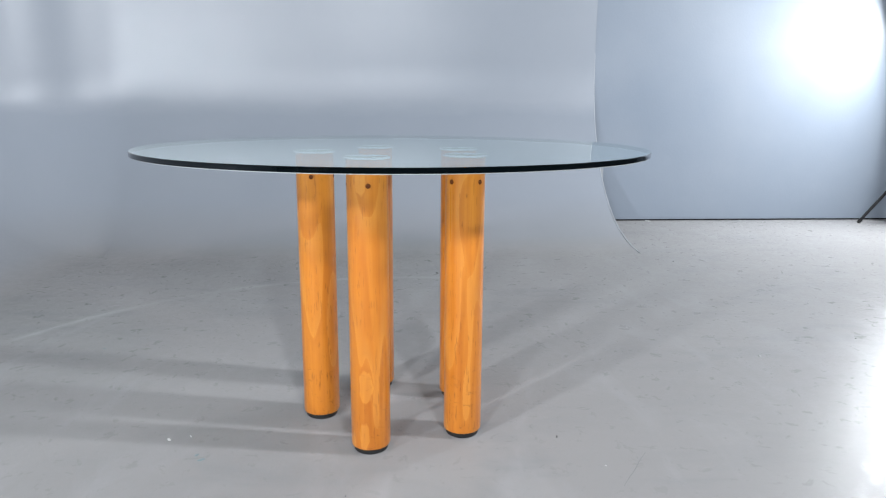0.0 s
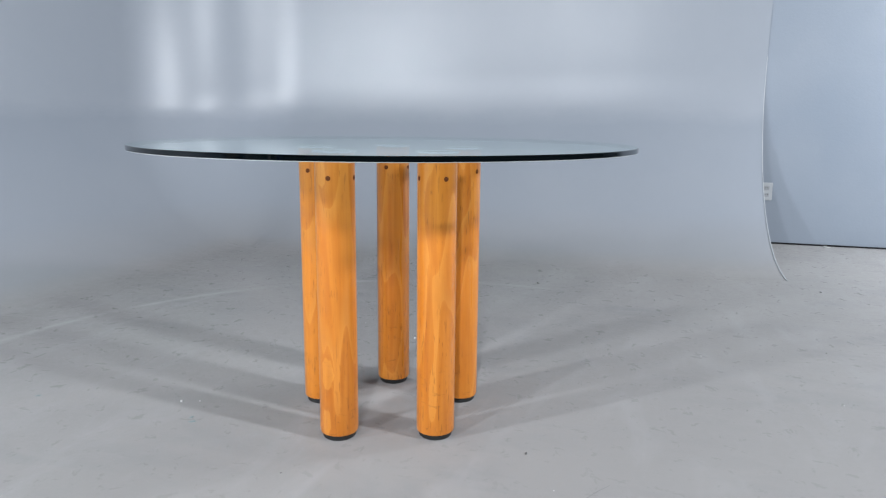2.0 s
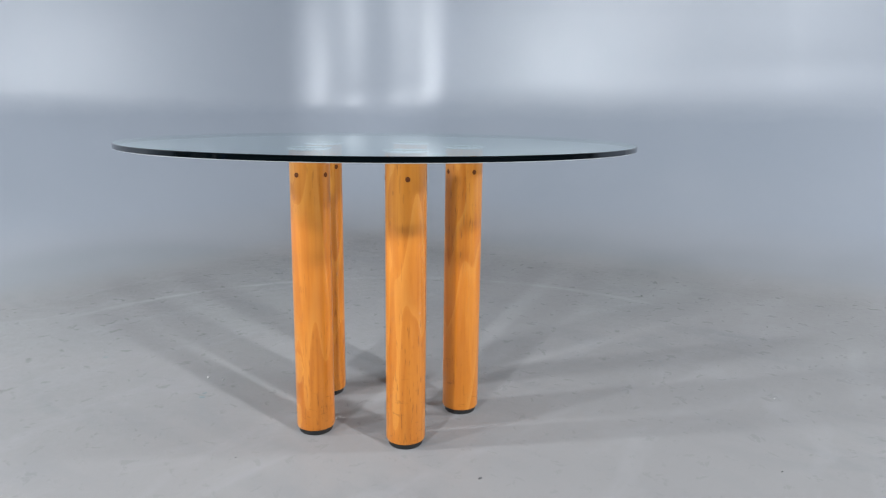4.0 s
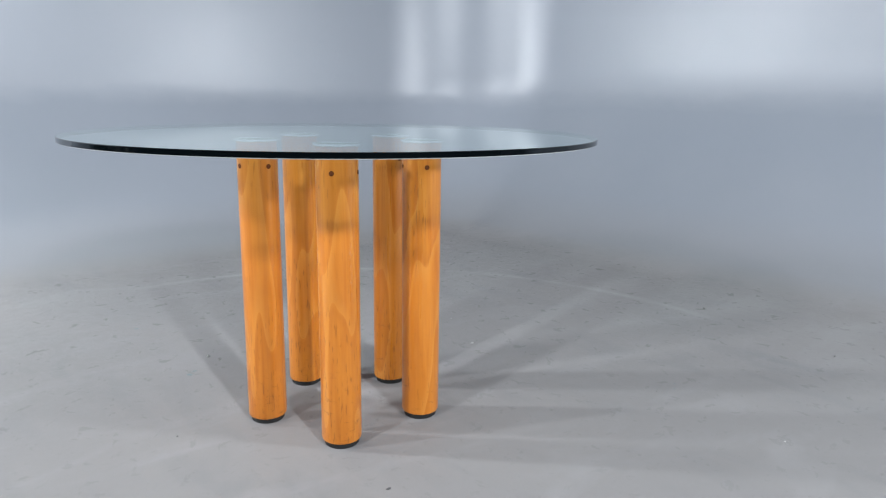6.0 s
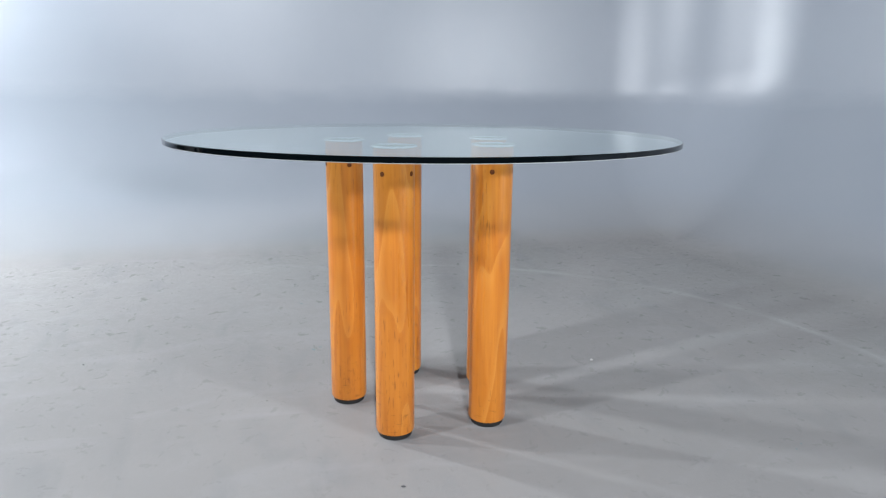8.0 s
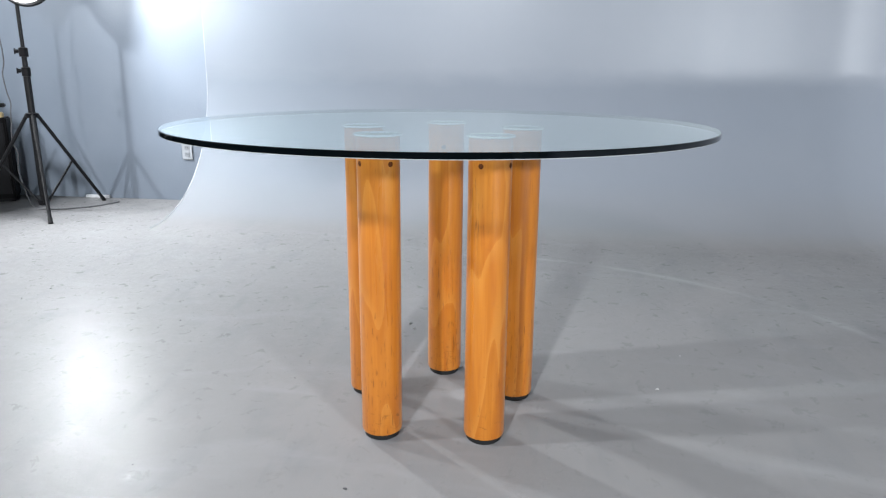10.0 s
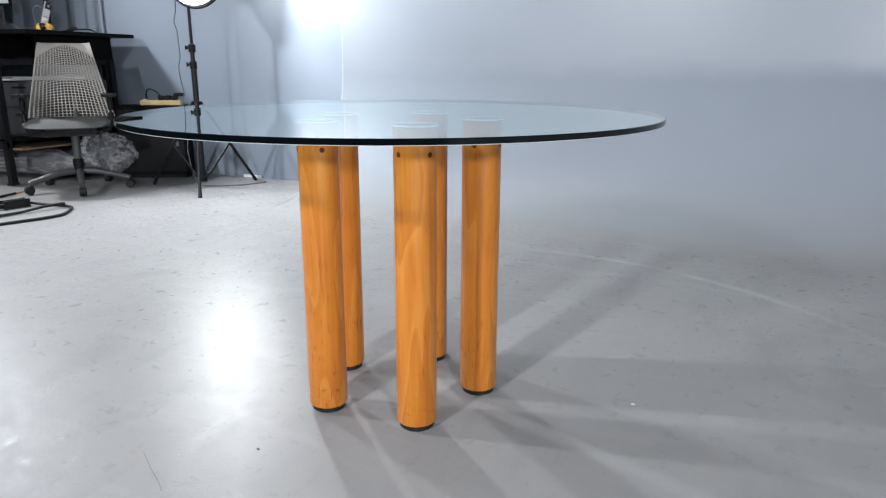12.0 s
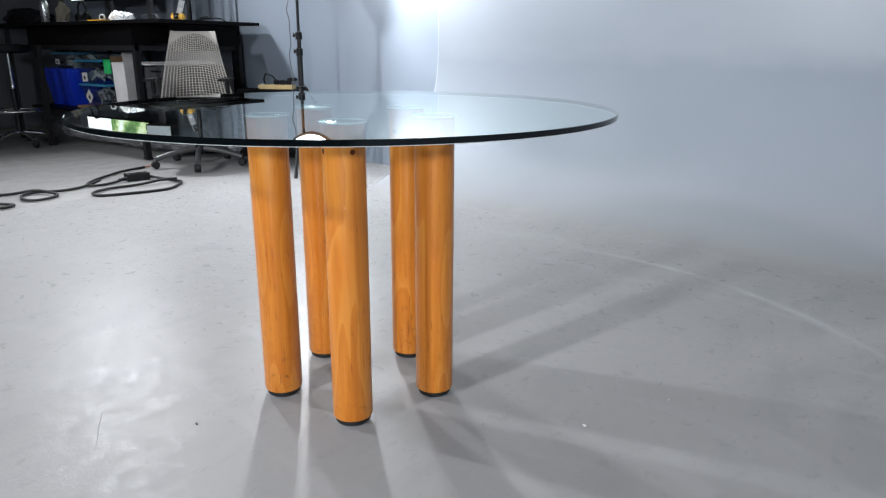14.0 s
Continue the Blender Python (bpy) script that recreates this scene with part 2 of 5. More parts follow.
        wavy.inputs[1].default_value = 0.9
        k.link(k.noise(k.coords((1, 1, 0.5)), 60.0, 2.0), wavy.inputs[0])
        k.link(span.outputs["Value"], wavy.inputs[2])
        half = k.node("ShaderNodeMath")
        half.operation = "MULTIPLY"
        half.inputs[1].default_value = 0.5
        k.link(wavy.outputs[0], half.inputs[0])
        c = k.mix(k.ramp(half.outputs[0], [(0.0, 0.2), (0.62, 0.42), (0.68, 0.0)]), c, (0.553, 0.237, 0.0409))
        c = k.mix(k.ramp(half.outputs[0], [(0.64, 0.0), (0.69, 0.3), (0.78, 0.0)]), c, (0.329, 0.092, 0.00791))
    # knocks and scuffs, most of them where shoes reach
    knock = k.ramp(k.noise(k.coords((1, 1, 2.6), shift=True), 26.0, 5.0, 0.7, 1.2), [(0.6, 0.0), (0.68, 0.7)])
    reach = k.ramp(sep.outputs[2], [(0.0, 1.0), (0.13, 0.8), (0.22, 0.12), (0.7, 0.08)])
    c = k.mix(k.mix(1.0, knock, reach, "MULTIPLY"), c, (0.132, 0.0429, 0.00791))
    k.colour(c)
    k.rough(k.ramp(k.noise(v, 30.0, 3.0), [(0.3, 0.26), (0.7, 0.4)]))
    k.bump(fibre, 0.05, 0.003)
    return k.m


def crumpled_film(name="plastic_film", colour=(0.42, 0.42, 0.43), crease=0.9, cloud=(0.28, 0.68)):
    """Thin clear plastic: mostly see-through, cloudy in part, with a broken gloss."""
    m = bpy.data.materials.new(name)
    m.use_nodes = True
    nt = m.node_tree
    nt.nodes.clear()
    out = nt.nodes.new("ShaderNodeOutputMaterial")
    mix = nt.nodes.new("ShaderNodeMixShader")
    tr = nt.nodes.new("ShaderNodeBsdfTransparent")
    pr = nt.nodes.new("ShaderNodeBsdfPrincipled")
    nz = nt.nodes.new("ShaderNodeTexNoise")
    bp = nt.nodes.new("ShaderNodeBump")
    rp = nt.nodes.new("ShaderNodeValToRGB")
    nz.inputs["Scale"].default_value, nz.inputs["Detail"].default_value = 11.0, 6.0
    bp.inputs["Strength"].default_value = crease
    tr.inputs[0].default_value = (0.9, 0.9, 0.92, 1)
    pr.inputs["Base Color"].default_value = (*colour, 1)
    pr.inputs["Roughness"].default_value = 0.18
    rp.color_ramp.elements[0].position, rp.color_ramp.elements[0].color = 0.38, (cloud[0], cloud[0], cloud[0], 1)
    rp.color_ramp.elements[1].position, rp.color_ramp.elements[1].color = 0.7, (cloud[1], cloud[1], cloud[1], 1)
    nt.links.new(nz.outputs[0], bp.inputs["Height"])
    nt.links.new(nz.outputs[0], rp.inputs[0])
    nt.links.new(rp.outputs[0], mix.inputs[0])
    nt.links.new(bp.outputs[0], pr.inputs["Normal"])
    nt.links.new(tr.outputs[0], mix.inputs[1])
    nt.links.new(pr.outputs[0], mix.inputs[2])
    nt.links.new(mix.outputs[0], out.inputs[0])
    return m


def see_through(name, tint, gloss=True):
    """Clear sheet: passes light with its tint, and mirrors by Fresnel."""
    m = bpy.data.materials.new(name)
    m.use_nodes = True
    nt = m.node_tree
    nt.nodes.clear()
    out = nt.nodes.new("ShaderNodeOutputMaterial")
    tr = nt.nodes.new("ShaderNodeBsdfTransparent")
    tr.inputs[0].default_value = (*tint, 1)
    if not gloss:
        nt.links.new(tr.outputs[0], out.inputs[0])
        return m
    mix = nt.nodes.new("ShaderNodeMixShader")
    gl = nt.nodes.new("ShaderNodeBsdfGlossy")
    # Schlick's curve from the facing angle, the same from above and below
    lw = nt.nodes.new("ShaderNodeLayerWeight")
    lw.inputs[0].default_value = 0.5
    gl.inputs["Roughness"].default_value = 0.0
    gl.inputs["Color"].default_value = (0.93, 0.985, 0.98, 1)
    curve, fres = nt.nodes.new("ShaderNodeMath"), nt.nodes.new("ShaderNodeMath")
    curve.operation, fres.operation = "POWER", "MULTIPLY_ADD"
    curve.inputs[1].default_value = 5.0
    fres.inputs[1].default_value, fres.inputs[2].default_value = 0.957, 0.043
    nt.links.new(lw.outputs["Facing"], curve.inputs[0])
    nt.links.new(curve.outputs[0], fres.inputs[0])
    # two faces mirror together: 2R / (1 + R)
    up, low, div = (nt.nodes.new("ShaderNodeMath") for _ in range(3))
    up.operation, low.operation, div.operation = "MULTIPLY", "ADD", "DIVIDE"
    up.inputs[1].default_value = 2.0
    low.inputs[1].default_value = 1.0
    nt.links.new(fres.outputs[0], up.inputs[0])
    nt.links.new(fres.outputs[0], low.inputs[0])
    nt.links.new(up.outputs[0], div.inputs[0])
    nt.links.new(low.outputs[0], div.inputs[1])
    nt.links.new(div.outputs[0], mix.inputs[0])
    nt.links.new(tr.outputs[0], mix.inputs[1])
    nt.links.new(gl.outputs[0], mix.inputs[2])
    nt.links.new(mix.outputs[0], out.inputs[0])
    return m


def odds_and_ends():
    """Jumbled packets, each piece of another dull colour."""
    m = material("jumbled_contents", (0.3, 0.3, 0.3), 0.6, vary=0.3, scale=25)
    nt = m.node_tree
    geo = nt.nodes.new("ShaderNodeNewGeometry")
    ramp = nt.nodes.new("ShaderNodeValToRGB")
    ramp.color_ramp.interpolation = "CONSTANT"
    stops = ((0.0, (0.55, 0.55, 0.54)), (0.22, (0.05, 0.05, 0.055)), (0.4, (0.3, 0.29, 0.28)), (0.58, (0.34, 0.25, 0.16)), (0.7, (0.62, 0.62, 0.6)), (0.86, (0.09, 0.14, 0.2)))
    for k, (at, c) in enumerate(stops):
        e = ramp.color_ramp.elements[k] if k < 2 else ramp.color_ramp.elements.new(at)
        e.position, e.color = at, (*c, 1)
    nt.links.new(geo.outputs["Random Per Island"], ramp.inputs[0])
    nt.links.new(ramp.outputs[0], nt.nodes["Principled BSDF"].inputs["Base Color"])
    return m


def glowing(name, colour, strength):
    m = bpy.data.materials.new(name)
    m.use_nodes = True
    b = m.node_tree.nodes["Principled BSDF"]
    b.inputs["Base Color"].default_value = (0.02, 0.02, 0.02, 1)
    b.inputs["Emission Color"].default_value = (*colour, 1)
    b.inputs["Emission Strength"].default_value = strength
    return m


def landscape_screen():
    """A screen that shows a blurred sunlit green landscape."""
    k = Nodes("lit_screen", (0.02, 0.02, 0.02), 0.2)
    v = k.coords((1, 1, 1))
    n = k.noise(v, 5.0, 5.0, 0.6)
    c = k.ramp(n, [(0.3, (0.03, 0.06, 0.03)), (0.45, (0.12, 0.24, 0.08)), (0.55, (0.45, 0.55, 0.3)), (0.68, (0.75, 0.85, 0.95))])
    k.link(c, k.b.inputs["Emission Color"])
    k.b.inputs["Emission Strength"].default_value = 1.6
    return k.m


FLOOR, CONCRETE, WALL, WOOD = studio_paint(), concrete(), wall_paint(), varnished_wood()
WOOD_FLAMED = varnished_wood("varnished_flamed_wood", ((-106, 0.175, 0.019, 0.055), (-112, 0.05, 0.014, 0.04), (-112, 0.665, 0.016, 0.04)))
# unseen ceiling and back walls, kept dark to hold down bounced light
CEIL = material("ceiling_paint", (0.04, 0.04, 0.042), 0.8)
BACK_WALL = material("closing_wall_dark", (0.05, 0.053, 0.06), 0.6, scale=2.0)
BLACK = material("black_plastic", (0.006, 0.006, 0.007), 0.45, spec=0.15)
RUBBER = material("black_rubber", (0.008, 0.008, 0.008), 0.6, spec=0.3)
EDGE = material("pale_cut_edge", (0.36, 0.38, 0.4), 0.5)
DOWEL = material("dark_dowel_end", (0.09, 0.025, 0.008), 0.7, spec=0.1, vary=0.3, scale=300)
DARK_WOOD = material("black_laminate", (0.003, 0.0028, 0.0031), 0.5, spec=0.08, vary=0.25)
BLACK_STEEL = material("black_powder_coat", (0.008, 0.008, 0.009), 0.42, spec=0.25)
GREY_METAL = material("dark_grey_metal", (0.1, 0.1, 0.105), 0.38, 0.7)
CHROME = material("chrome", (0.75, 0.75, 0.76), 0.12, 1.0, vary=0.03)
LATTICE = material("warm_grey_plastic_lattice", (0.37, 0.345, 0.31), 0.5)
SEAT_CLOTH = material("grey_seat_fabric", (0.06, 0.059, 0.056), 0.85, scale=60)
LEAD_GREY = material("grey_lead", (0.1, 0.1, 0.105), 0.5)
BASE_GREY = material("grey_plastic", (0.055, 0.055, 0.056), 0.45)
BLUE_BIN = material("blue_plastic", (0.006, 0.03, 0.42), 0.35)
BLUE_LID = material("teal_blue_plastic", (0.03, 0.2, 0.36), 0.35)
BIN_CLEAR = see_through("clear_bin_plastic", (0.9, 0.94, 0.96))
GREEN = material("green_card", (0.02, 0.36, 0.1), 0.5)
WHITE_CARD = material("white_cardboard", (0.5, 0.49, 0.48), 0.6)
BROWN_CARD = material("brown_cardboard", (0.2, 0.125, 0.07), 0.75)
GREY_PANEL = material("grey_cabinet_panel", (0.03, 0.031, 0.033), 0.5)
WHITE_PLASTIC = material("white_plastic", (0.72, 0.73, 0.74), 0.35)
TISSUE = material("white_tissue", (0.8, 0.81, 0.82), 0.9)
YELLOW = material("yellow_plastic", (0.75, 0.42, 0.02), 0.4)
GOLD = material("pale_yellow_wood", (0.44, 0.33, 0.15), 0.45)
SILVER = material("brushed_silver", (0.55, 0.56, 0.58), 0.3, 0.9)
CONTENTS = odds_and_ends()
TAUPE = material("taupe_fabric", (0.16, 0.14, 0.11), 0.85)
LAMP_GLOW = glowing("lamp_diffuser", (0.97, 0.985, 1.0), 9.0)
SCREEN_WHITE = glowing("white_screen", (0.86, 0.95, 0.98), 1.5)
SCREEN_PALE = glowing("pale_screen", (0.62, 0.72, 0.78), 0.45)
SCREEN_SCENE = landscape_screen()
FILM = crumpled_film()
WRAPPED = material("grey_foam_roll", (0.1, 0.1, 0.1), 0.7)
SOCKET_FACE = material("grey_socket_face", (0.27, 0.285, 0.3), 0.45)
COPPER = material("orange_cable", (0.45, 0.14, 0.04), 0.5)
GLASS = see_through("clear_glass", (0.78, 0.865, 0.855))
GLASS_UNDER = see_through("glass_underside", (0.96, 0.98, 0.978), False)
GLASS_BAND = see_through("glass_rim_band", (0.8, 0.87, 0.86))
GLASS_EDGE = material("dark_glass_edge", (0.001, 0.002, 0.0025), 0.04, spec=0.3, vary=0.0)
# pale colour stands in for floor light caught in the clear lower bevel
BEVEL_SHINE = material("painted_bevel_shine", (0.62, 0.67, 0.68), 0.15, vary=0.05)
# opaque pale tone that imitates glints on the clear pads' edges
PAD_GLINT = material("painted_pad_glint", (0.72, 0.86, 0.86), 0.12, spec=1.0, vary=0.05)
PAD = see_through("clear_plastic_pad", (0.7, 0.78, 0.8))
DEBRIS_DARK = material("dark_grit", (0.06, 0.06, 0.062), 0.8)
DEBRIS_PALE = material("pale_chips", (0.5, 0.5, 0.49), 0.6)


# ---- building helpers ----
def part(name, bm, mat, parent=None, label="", smooth=True):
    me = bpy.data.meshes.new(name)
    bm.normal_update()
    bm.to_mesh(me)
    bm.free()
    for mm in (mat if isinstance(mat, (list, tuple)) else [mat]):
        me.materials.append(mm)
    if smooth:
        for poly in me.polygons:
            poly.use_smooth = True
        me.set_sharp_from_angle(angle=radians(40))
    ob = new(name, me)
    if parent:
        ob.parent = parent
    if label:
        ob["label"] = label
    return ob


def thing(name, m, label, category, group=""):
    ob = new(name)
    ob.matrix_world = m
    return tagged(ob, label, category, group)


def solid(name, bm, mat, label, category, m=None, group="", smooth=True):
    """A thing of one mesh."""
    ob = tagged(part(name, bm, mat, None, "", smooth), label, category, group)
    if m is not None:
        ob.matrix_world = m
    return ob


def structure(name, bm, mat, label, category, smooth=False):
    return tagged(part(name, bm, mat, None, "", smooth), label, category, kind="structure")


def box_bm(x0, y0, z0, x1, y1, z1, bevel=0.0, bm=None, m=None):
    bm = bm or bmesh.new()
    vs = bmesh.ops.create_cube(bm, size=1.0)["verts"]
    for v in vs:
        v.co = Vector((x0 + (v.co.x + 0.5) * (x1 - x0), y0 + (v.co.y + 0.5) * (y1 - y0), z0 + (v.co.z + 0.5) * (z1 - z0)))
        if m is not None:
            v.co = m @ v.co
    if bevel:
        es = list({e for v in vs for e in v.link_edges})
        bmesh.ops.bevel(bm, geom=es, offset=bevel, segments=2, affect="EDGES")
    return bm


def lathe_bm(profile, n=48, bm=None, m=None):
    """A turned form from (radius, height) pairs."""
    bm = bm or bmesh.new()
    rings, made = [], []
    for r, z in profile:
        if r <= 1e-6:
            rings.append([bm.verts.new((0, 0, z))])
        else:
            rings.append([bm.verts.new((r * math.cos(2 * math.pi * i / n), r * math.sin(2 * math.pi * i / n), z)) for i in range(n)])
    faces = []
    for a, b in zip(rings, rings[1:]):
        for i in range(n):
            j = (i + 1) % n
            if len(a) == 1 and len(b) > 1:
                faces.append(bm.faces.new((a[0], b[j], b[i])))
            elif len(b) == 1 and len(a) > 1:
                faces.append(bm.faces.new((a[i], a[j], b[0])))
            elif len(a) > 1:
                faces.append(bm.faces.new((a[i], a[j], b[j], b[i])))
    bmesh.ops.recalc_face_normals(bm, faces=faces)
    if m is not None:
        for ring in rings:
            for v in ring:
                v.co = m @ v.co
    return bm


def along(a, b):
    """The pose at a whose z axis points to b."""
    a, b = Vector(a), Vector(b)
    return Matrix.Translation(a) @ (b - a).to_track_quat("Z", "Y").to_matrix().to_4x4()


def rod_bm(a, b, r, r2=None, n=16, bm=None):
    """A round bar with closed, slightly rounded ends."""
    r2 = r if r2 is None else r2
    length = (Vector(b) - Vector(a)).length
    e = min(0.15 * r, 0.2 * length)
    return lathe_bm([(0, 0), (r - e, 0), (r, e), (r2, length - e), (r2 - e, length), (0, length)], n, bm, along(a, b))


def tube_bm(points, r, n=8, bm=None, closed=False):
    """A tube along a smooth line through the points."""
    pts = [Vector(p) for p in points]
    line = []
    count = len(pts)
    for i in range(count if closed else count - 1):
        if closed:
            p0, p1, p2, p3 = pts[i - 1], pts[i], pts[(i + 1) % count], pts[(i + 2) % count]
        else:
            p0, p1, p2, p3 = pts[max(i - 1, 0)], pts[i], pts[i + 1], pts[min(i + 2, count - 1)]
        for k in range(8):
            t = k / 8
            line.append(0.5 * ((2 * p1) + (p2 - p0) * t + (2 * p0 - 5 * p1 + 4 * p2 - p3) * t * t + (3 * p1 - p0 - 3 * p2 + p3) * t ** 3))
    if not closed:
        line.append(pts[-1])
    bm = bm or bmesh.new()
    rings = []
    for i, p in enumerate(line):
        d = (line[(i + 1) % len(line)] - line[i - 1]) if closed else (line[min(i + 1, len(line) - 1)] - line[max(i - 1, 0)])
        q = d.to_track_quat("Z", "Y")
        rings.append([bm.verts.new(p + q @ Vector((r * math.cos(2 * math.pi * j / n), r * math.sin(2 * math.pi * j / n), 0))) for j in range(n)])
    pairs = list(zip(rings, rings[1:])) + ([(rings[-1], rings[0])] if closed else [])
    faces = [bm.faces.new((a[j], a[(j + 1) % n], b[(j + 1) % n], b[j])) for a, b in pairs for j in range(n)]
    if not closed:
        faces += [bm.faces.new(rings[0][::-1]), bm.faces.new(rings[-1])]
    bmesh.ops.recalc_face_normals(bm, faces=faces)
    return bm


# ---- the room ----
WEST, SLOPE, N0 = -2.76, 0.07, 5.025
CEILING = 3.2


def north(x):
    return N0 + SLOPE * x


def north_slab(x0, x1, deep0, deep1, z0, z1):
    """A slab along the north wall, from deep0 to deep1 behind its face."""
    bm = bmesh.new()
    low = [bm.verts.new((x, north(x) + dy, z0)) for x, dy in ((x0, deep0), (x1, deep0), (x1, deep1), (x0, deep1))]
    high = [bm.verts.new((v.co.x, v.co.y, z1)) for v in low]
    bm.faces.new(low[::-1])
    bm.faces.new(high)
    for i in range(4):
        bm.faces.new((low[i], low[(i + 1) % 4], high[(i + 1) % 4], high[i]))
    bmesh.ops.recalc_face_normals(bm, faces=bm.faces)
    return bm


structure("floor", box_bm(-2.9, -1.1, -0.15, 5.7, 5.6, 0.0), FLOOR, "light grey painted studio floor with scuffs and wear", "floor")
structure("floor_bare", box_bm(-2.9, -5.7, -0.15, 5.7, -1.1, -0.003), CONCRETE, "dull bare concrete floor beside the painted floor", "floor")
structure("wall_west", box_bm(WEST - 0.14, -5.7, 0.0, WEST, 5.6, CEILING), WALL, "blue-grey painted studio wall", "wall")
structure("wall_north", north_slab(WEST, 5.7, 0.0, 0.14, 0.0, CEILING), WALL, "blue-grey painted studio wall", "wall")
# added to close the room out of view; dark to deepen the shadows
structure("wall_east", box_bm(5.5, -5.7, 0.0, 5.64, 5.4, CEILING), BACK_WALL, "unseen closing wall, dark so that little light bounces back", "wall")
structure("wall_south", box_bm(WEST, -5.64, 0.0, 5.5, -5.5, CEILING), BACK_WALL, "unseen closing wall, dark so that little light bounces back", "wall")
structure("ceiling", box_bm(-2.9, -5.7, CEILING, 5.7, 5.7, CEILING + 0.15), CEIL, "unseen closing ceiling, dark so that little light bounces back", "ceiling")
# black strip laid in place of the shade line where wall meets floor
structure("shadow_line_north", north_slab(1.1, 5.49, -0.004, -0.001, 0.0005, 0.011), BLACK, "thin black strip standing in for the shadow line at the wall's foot", "trim")


def cyclorama():
    # its back leans further out of square than the wall behind it
    cx0, rc, thick, lean = WEST + 0.016, 0.92, 0.012, 0.15
    a = math.atan(lean)
    ndir = Vector((math.cos(a), math.sin(a)))
    # the plan: along the west wall, round the corner, along the north wall
    corner = Vector((cx0, 5.085 + lean * (cx0 - 1.09)))
    turn = math.pi / 2 - a
    centre = Vector((cx0 + rc, corner.y - rc * math.tan(turn / 2)))
    y0 = -0.02
    plan = [(Vector((cx0, y0 + (centre.y - y0) * i / 12)), Vector((1, 0))) for i in range(13)]
    for i in range(1, 33):
        t = turn * i / 32
        n = Vector((math.cos(t), -math.sin(t)))
        plan.append((centre - n * rc, n))
    p, n = plan[-1]
    length = (1.09 - p.x) / ndir.x
    # the far end is cut square to the wall behind
    for i in range(1, 13):
        t = math.radians(90) - a + (a - math.atan(SLOPE)) * i / 12
        plan.append((p + ndir * length * i / 12, Vector((math.cos(t), -math.sin(t)))))
    total = len(plan) - 1
    bm = bmesh.new()
    rows = []
    for k, (p, n) in enumerate(plan):
        rad = 0.83 + 0.31 * k / total
        prof = []
        for i in range(37):
            # the sweep leaves the floor gently
            t = math.pi / 2 * (i / 36) ** 1.15
            prof.append((rad * (1 - math.sin(t)), 0.0003 + rad * (1 - math.cos(t))))
        prof.append((0.0, 2.0))
        prof.append((0.0, CEILING - 0.004))
        rows.append([bm.verts.new((p.x + n.x * o, p.y + n.y * o, z)) for o, z in prof])
    for a_, b_ in zip(rows, rows[1:]):
        for i in range(len(a_) - 1):
            bm.faces.new((a_[i], b_[i], b_[i + 1], a_[i + 1]))
    bmesh.ops.recalc_face_normals(bm, faces=bm.faces)
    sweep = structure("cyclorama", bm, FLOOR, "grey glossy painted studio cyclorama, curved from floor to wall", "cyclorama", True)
    for (p, n), way, k, tdir in ((plan[0], -1, 0, Vector((0, 1))), (plan[-1], 1, total, ndir)):
        rad = 0.83 + 0.31 * k / total
        bm = bmesh.new()
        last = None
        for i in range(31):
            t = math.pi / 2 * i / 24
            if i <= 24:
                o, z, no, nz = rad * (1 - math.sin(t)), 0.003 + rad * (1 - math.cos(t)), math.sin(t), math.cos(t)
            else:
                o, z, no, nz = 0.0, rad + (max(1.2, rad + 0.02) - rad) * (i - 24) / 6, 1.0, 0.0
            ring = []
            for du, dv in ((-0.001, 0.0), (0.0025, 0.0), (0.0025, -thick), (-0.001, -thick)):
                q = p + tdir * du * way + n * (o + no * dv)
                ring.append(bm.verts.new((q.x, q.y, max(0.0005, z + nz * dv))))
            if last:
                for j in range(4):
                    bm.faces.new((last[j], last[(j + 1) % 4], ring[(j + 1) % 4], ring[j]))
            last = ring
        bmesh.ops.recalc_face_normals(bm, faces=bm.faces)
        part("edge_strip", bm, EDGE, sweep, "pale cut edge")


cyclorama()


def wall_socket(m, label):
    t = thing("wall_socket", m, label, "socket", "wall sockets")
    part("plate", box_bm(-0.037, -0.006, -0.058, 0.037, 0, 0.058, 0.003), EDGE, t)
    for z in (-0.022, 0.022):
        part("outlet", box_bm(-0.017, -0.009, z - 0.014, 0.017, -0.0055, z + 0.014, 0.002), SOCKET_FACE, t)
        for x in (-0.006, 0.006):
            part("slot", box_bm(x - 0.0012, -0.0096, z - 0.003, x + 0.0012, -0.0086, z + 0.006), BLACK, t)


# ---- the table ----
RING, LEG_R, GLASS_TOP, GLASS_T, GLASS_R = 0.208, 0.0477, 0.73, 0.012, 0.626


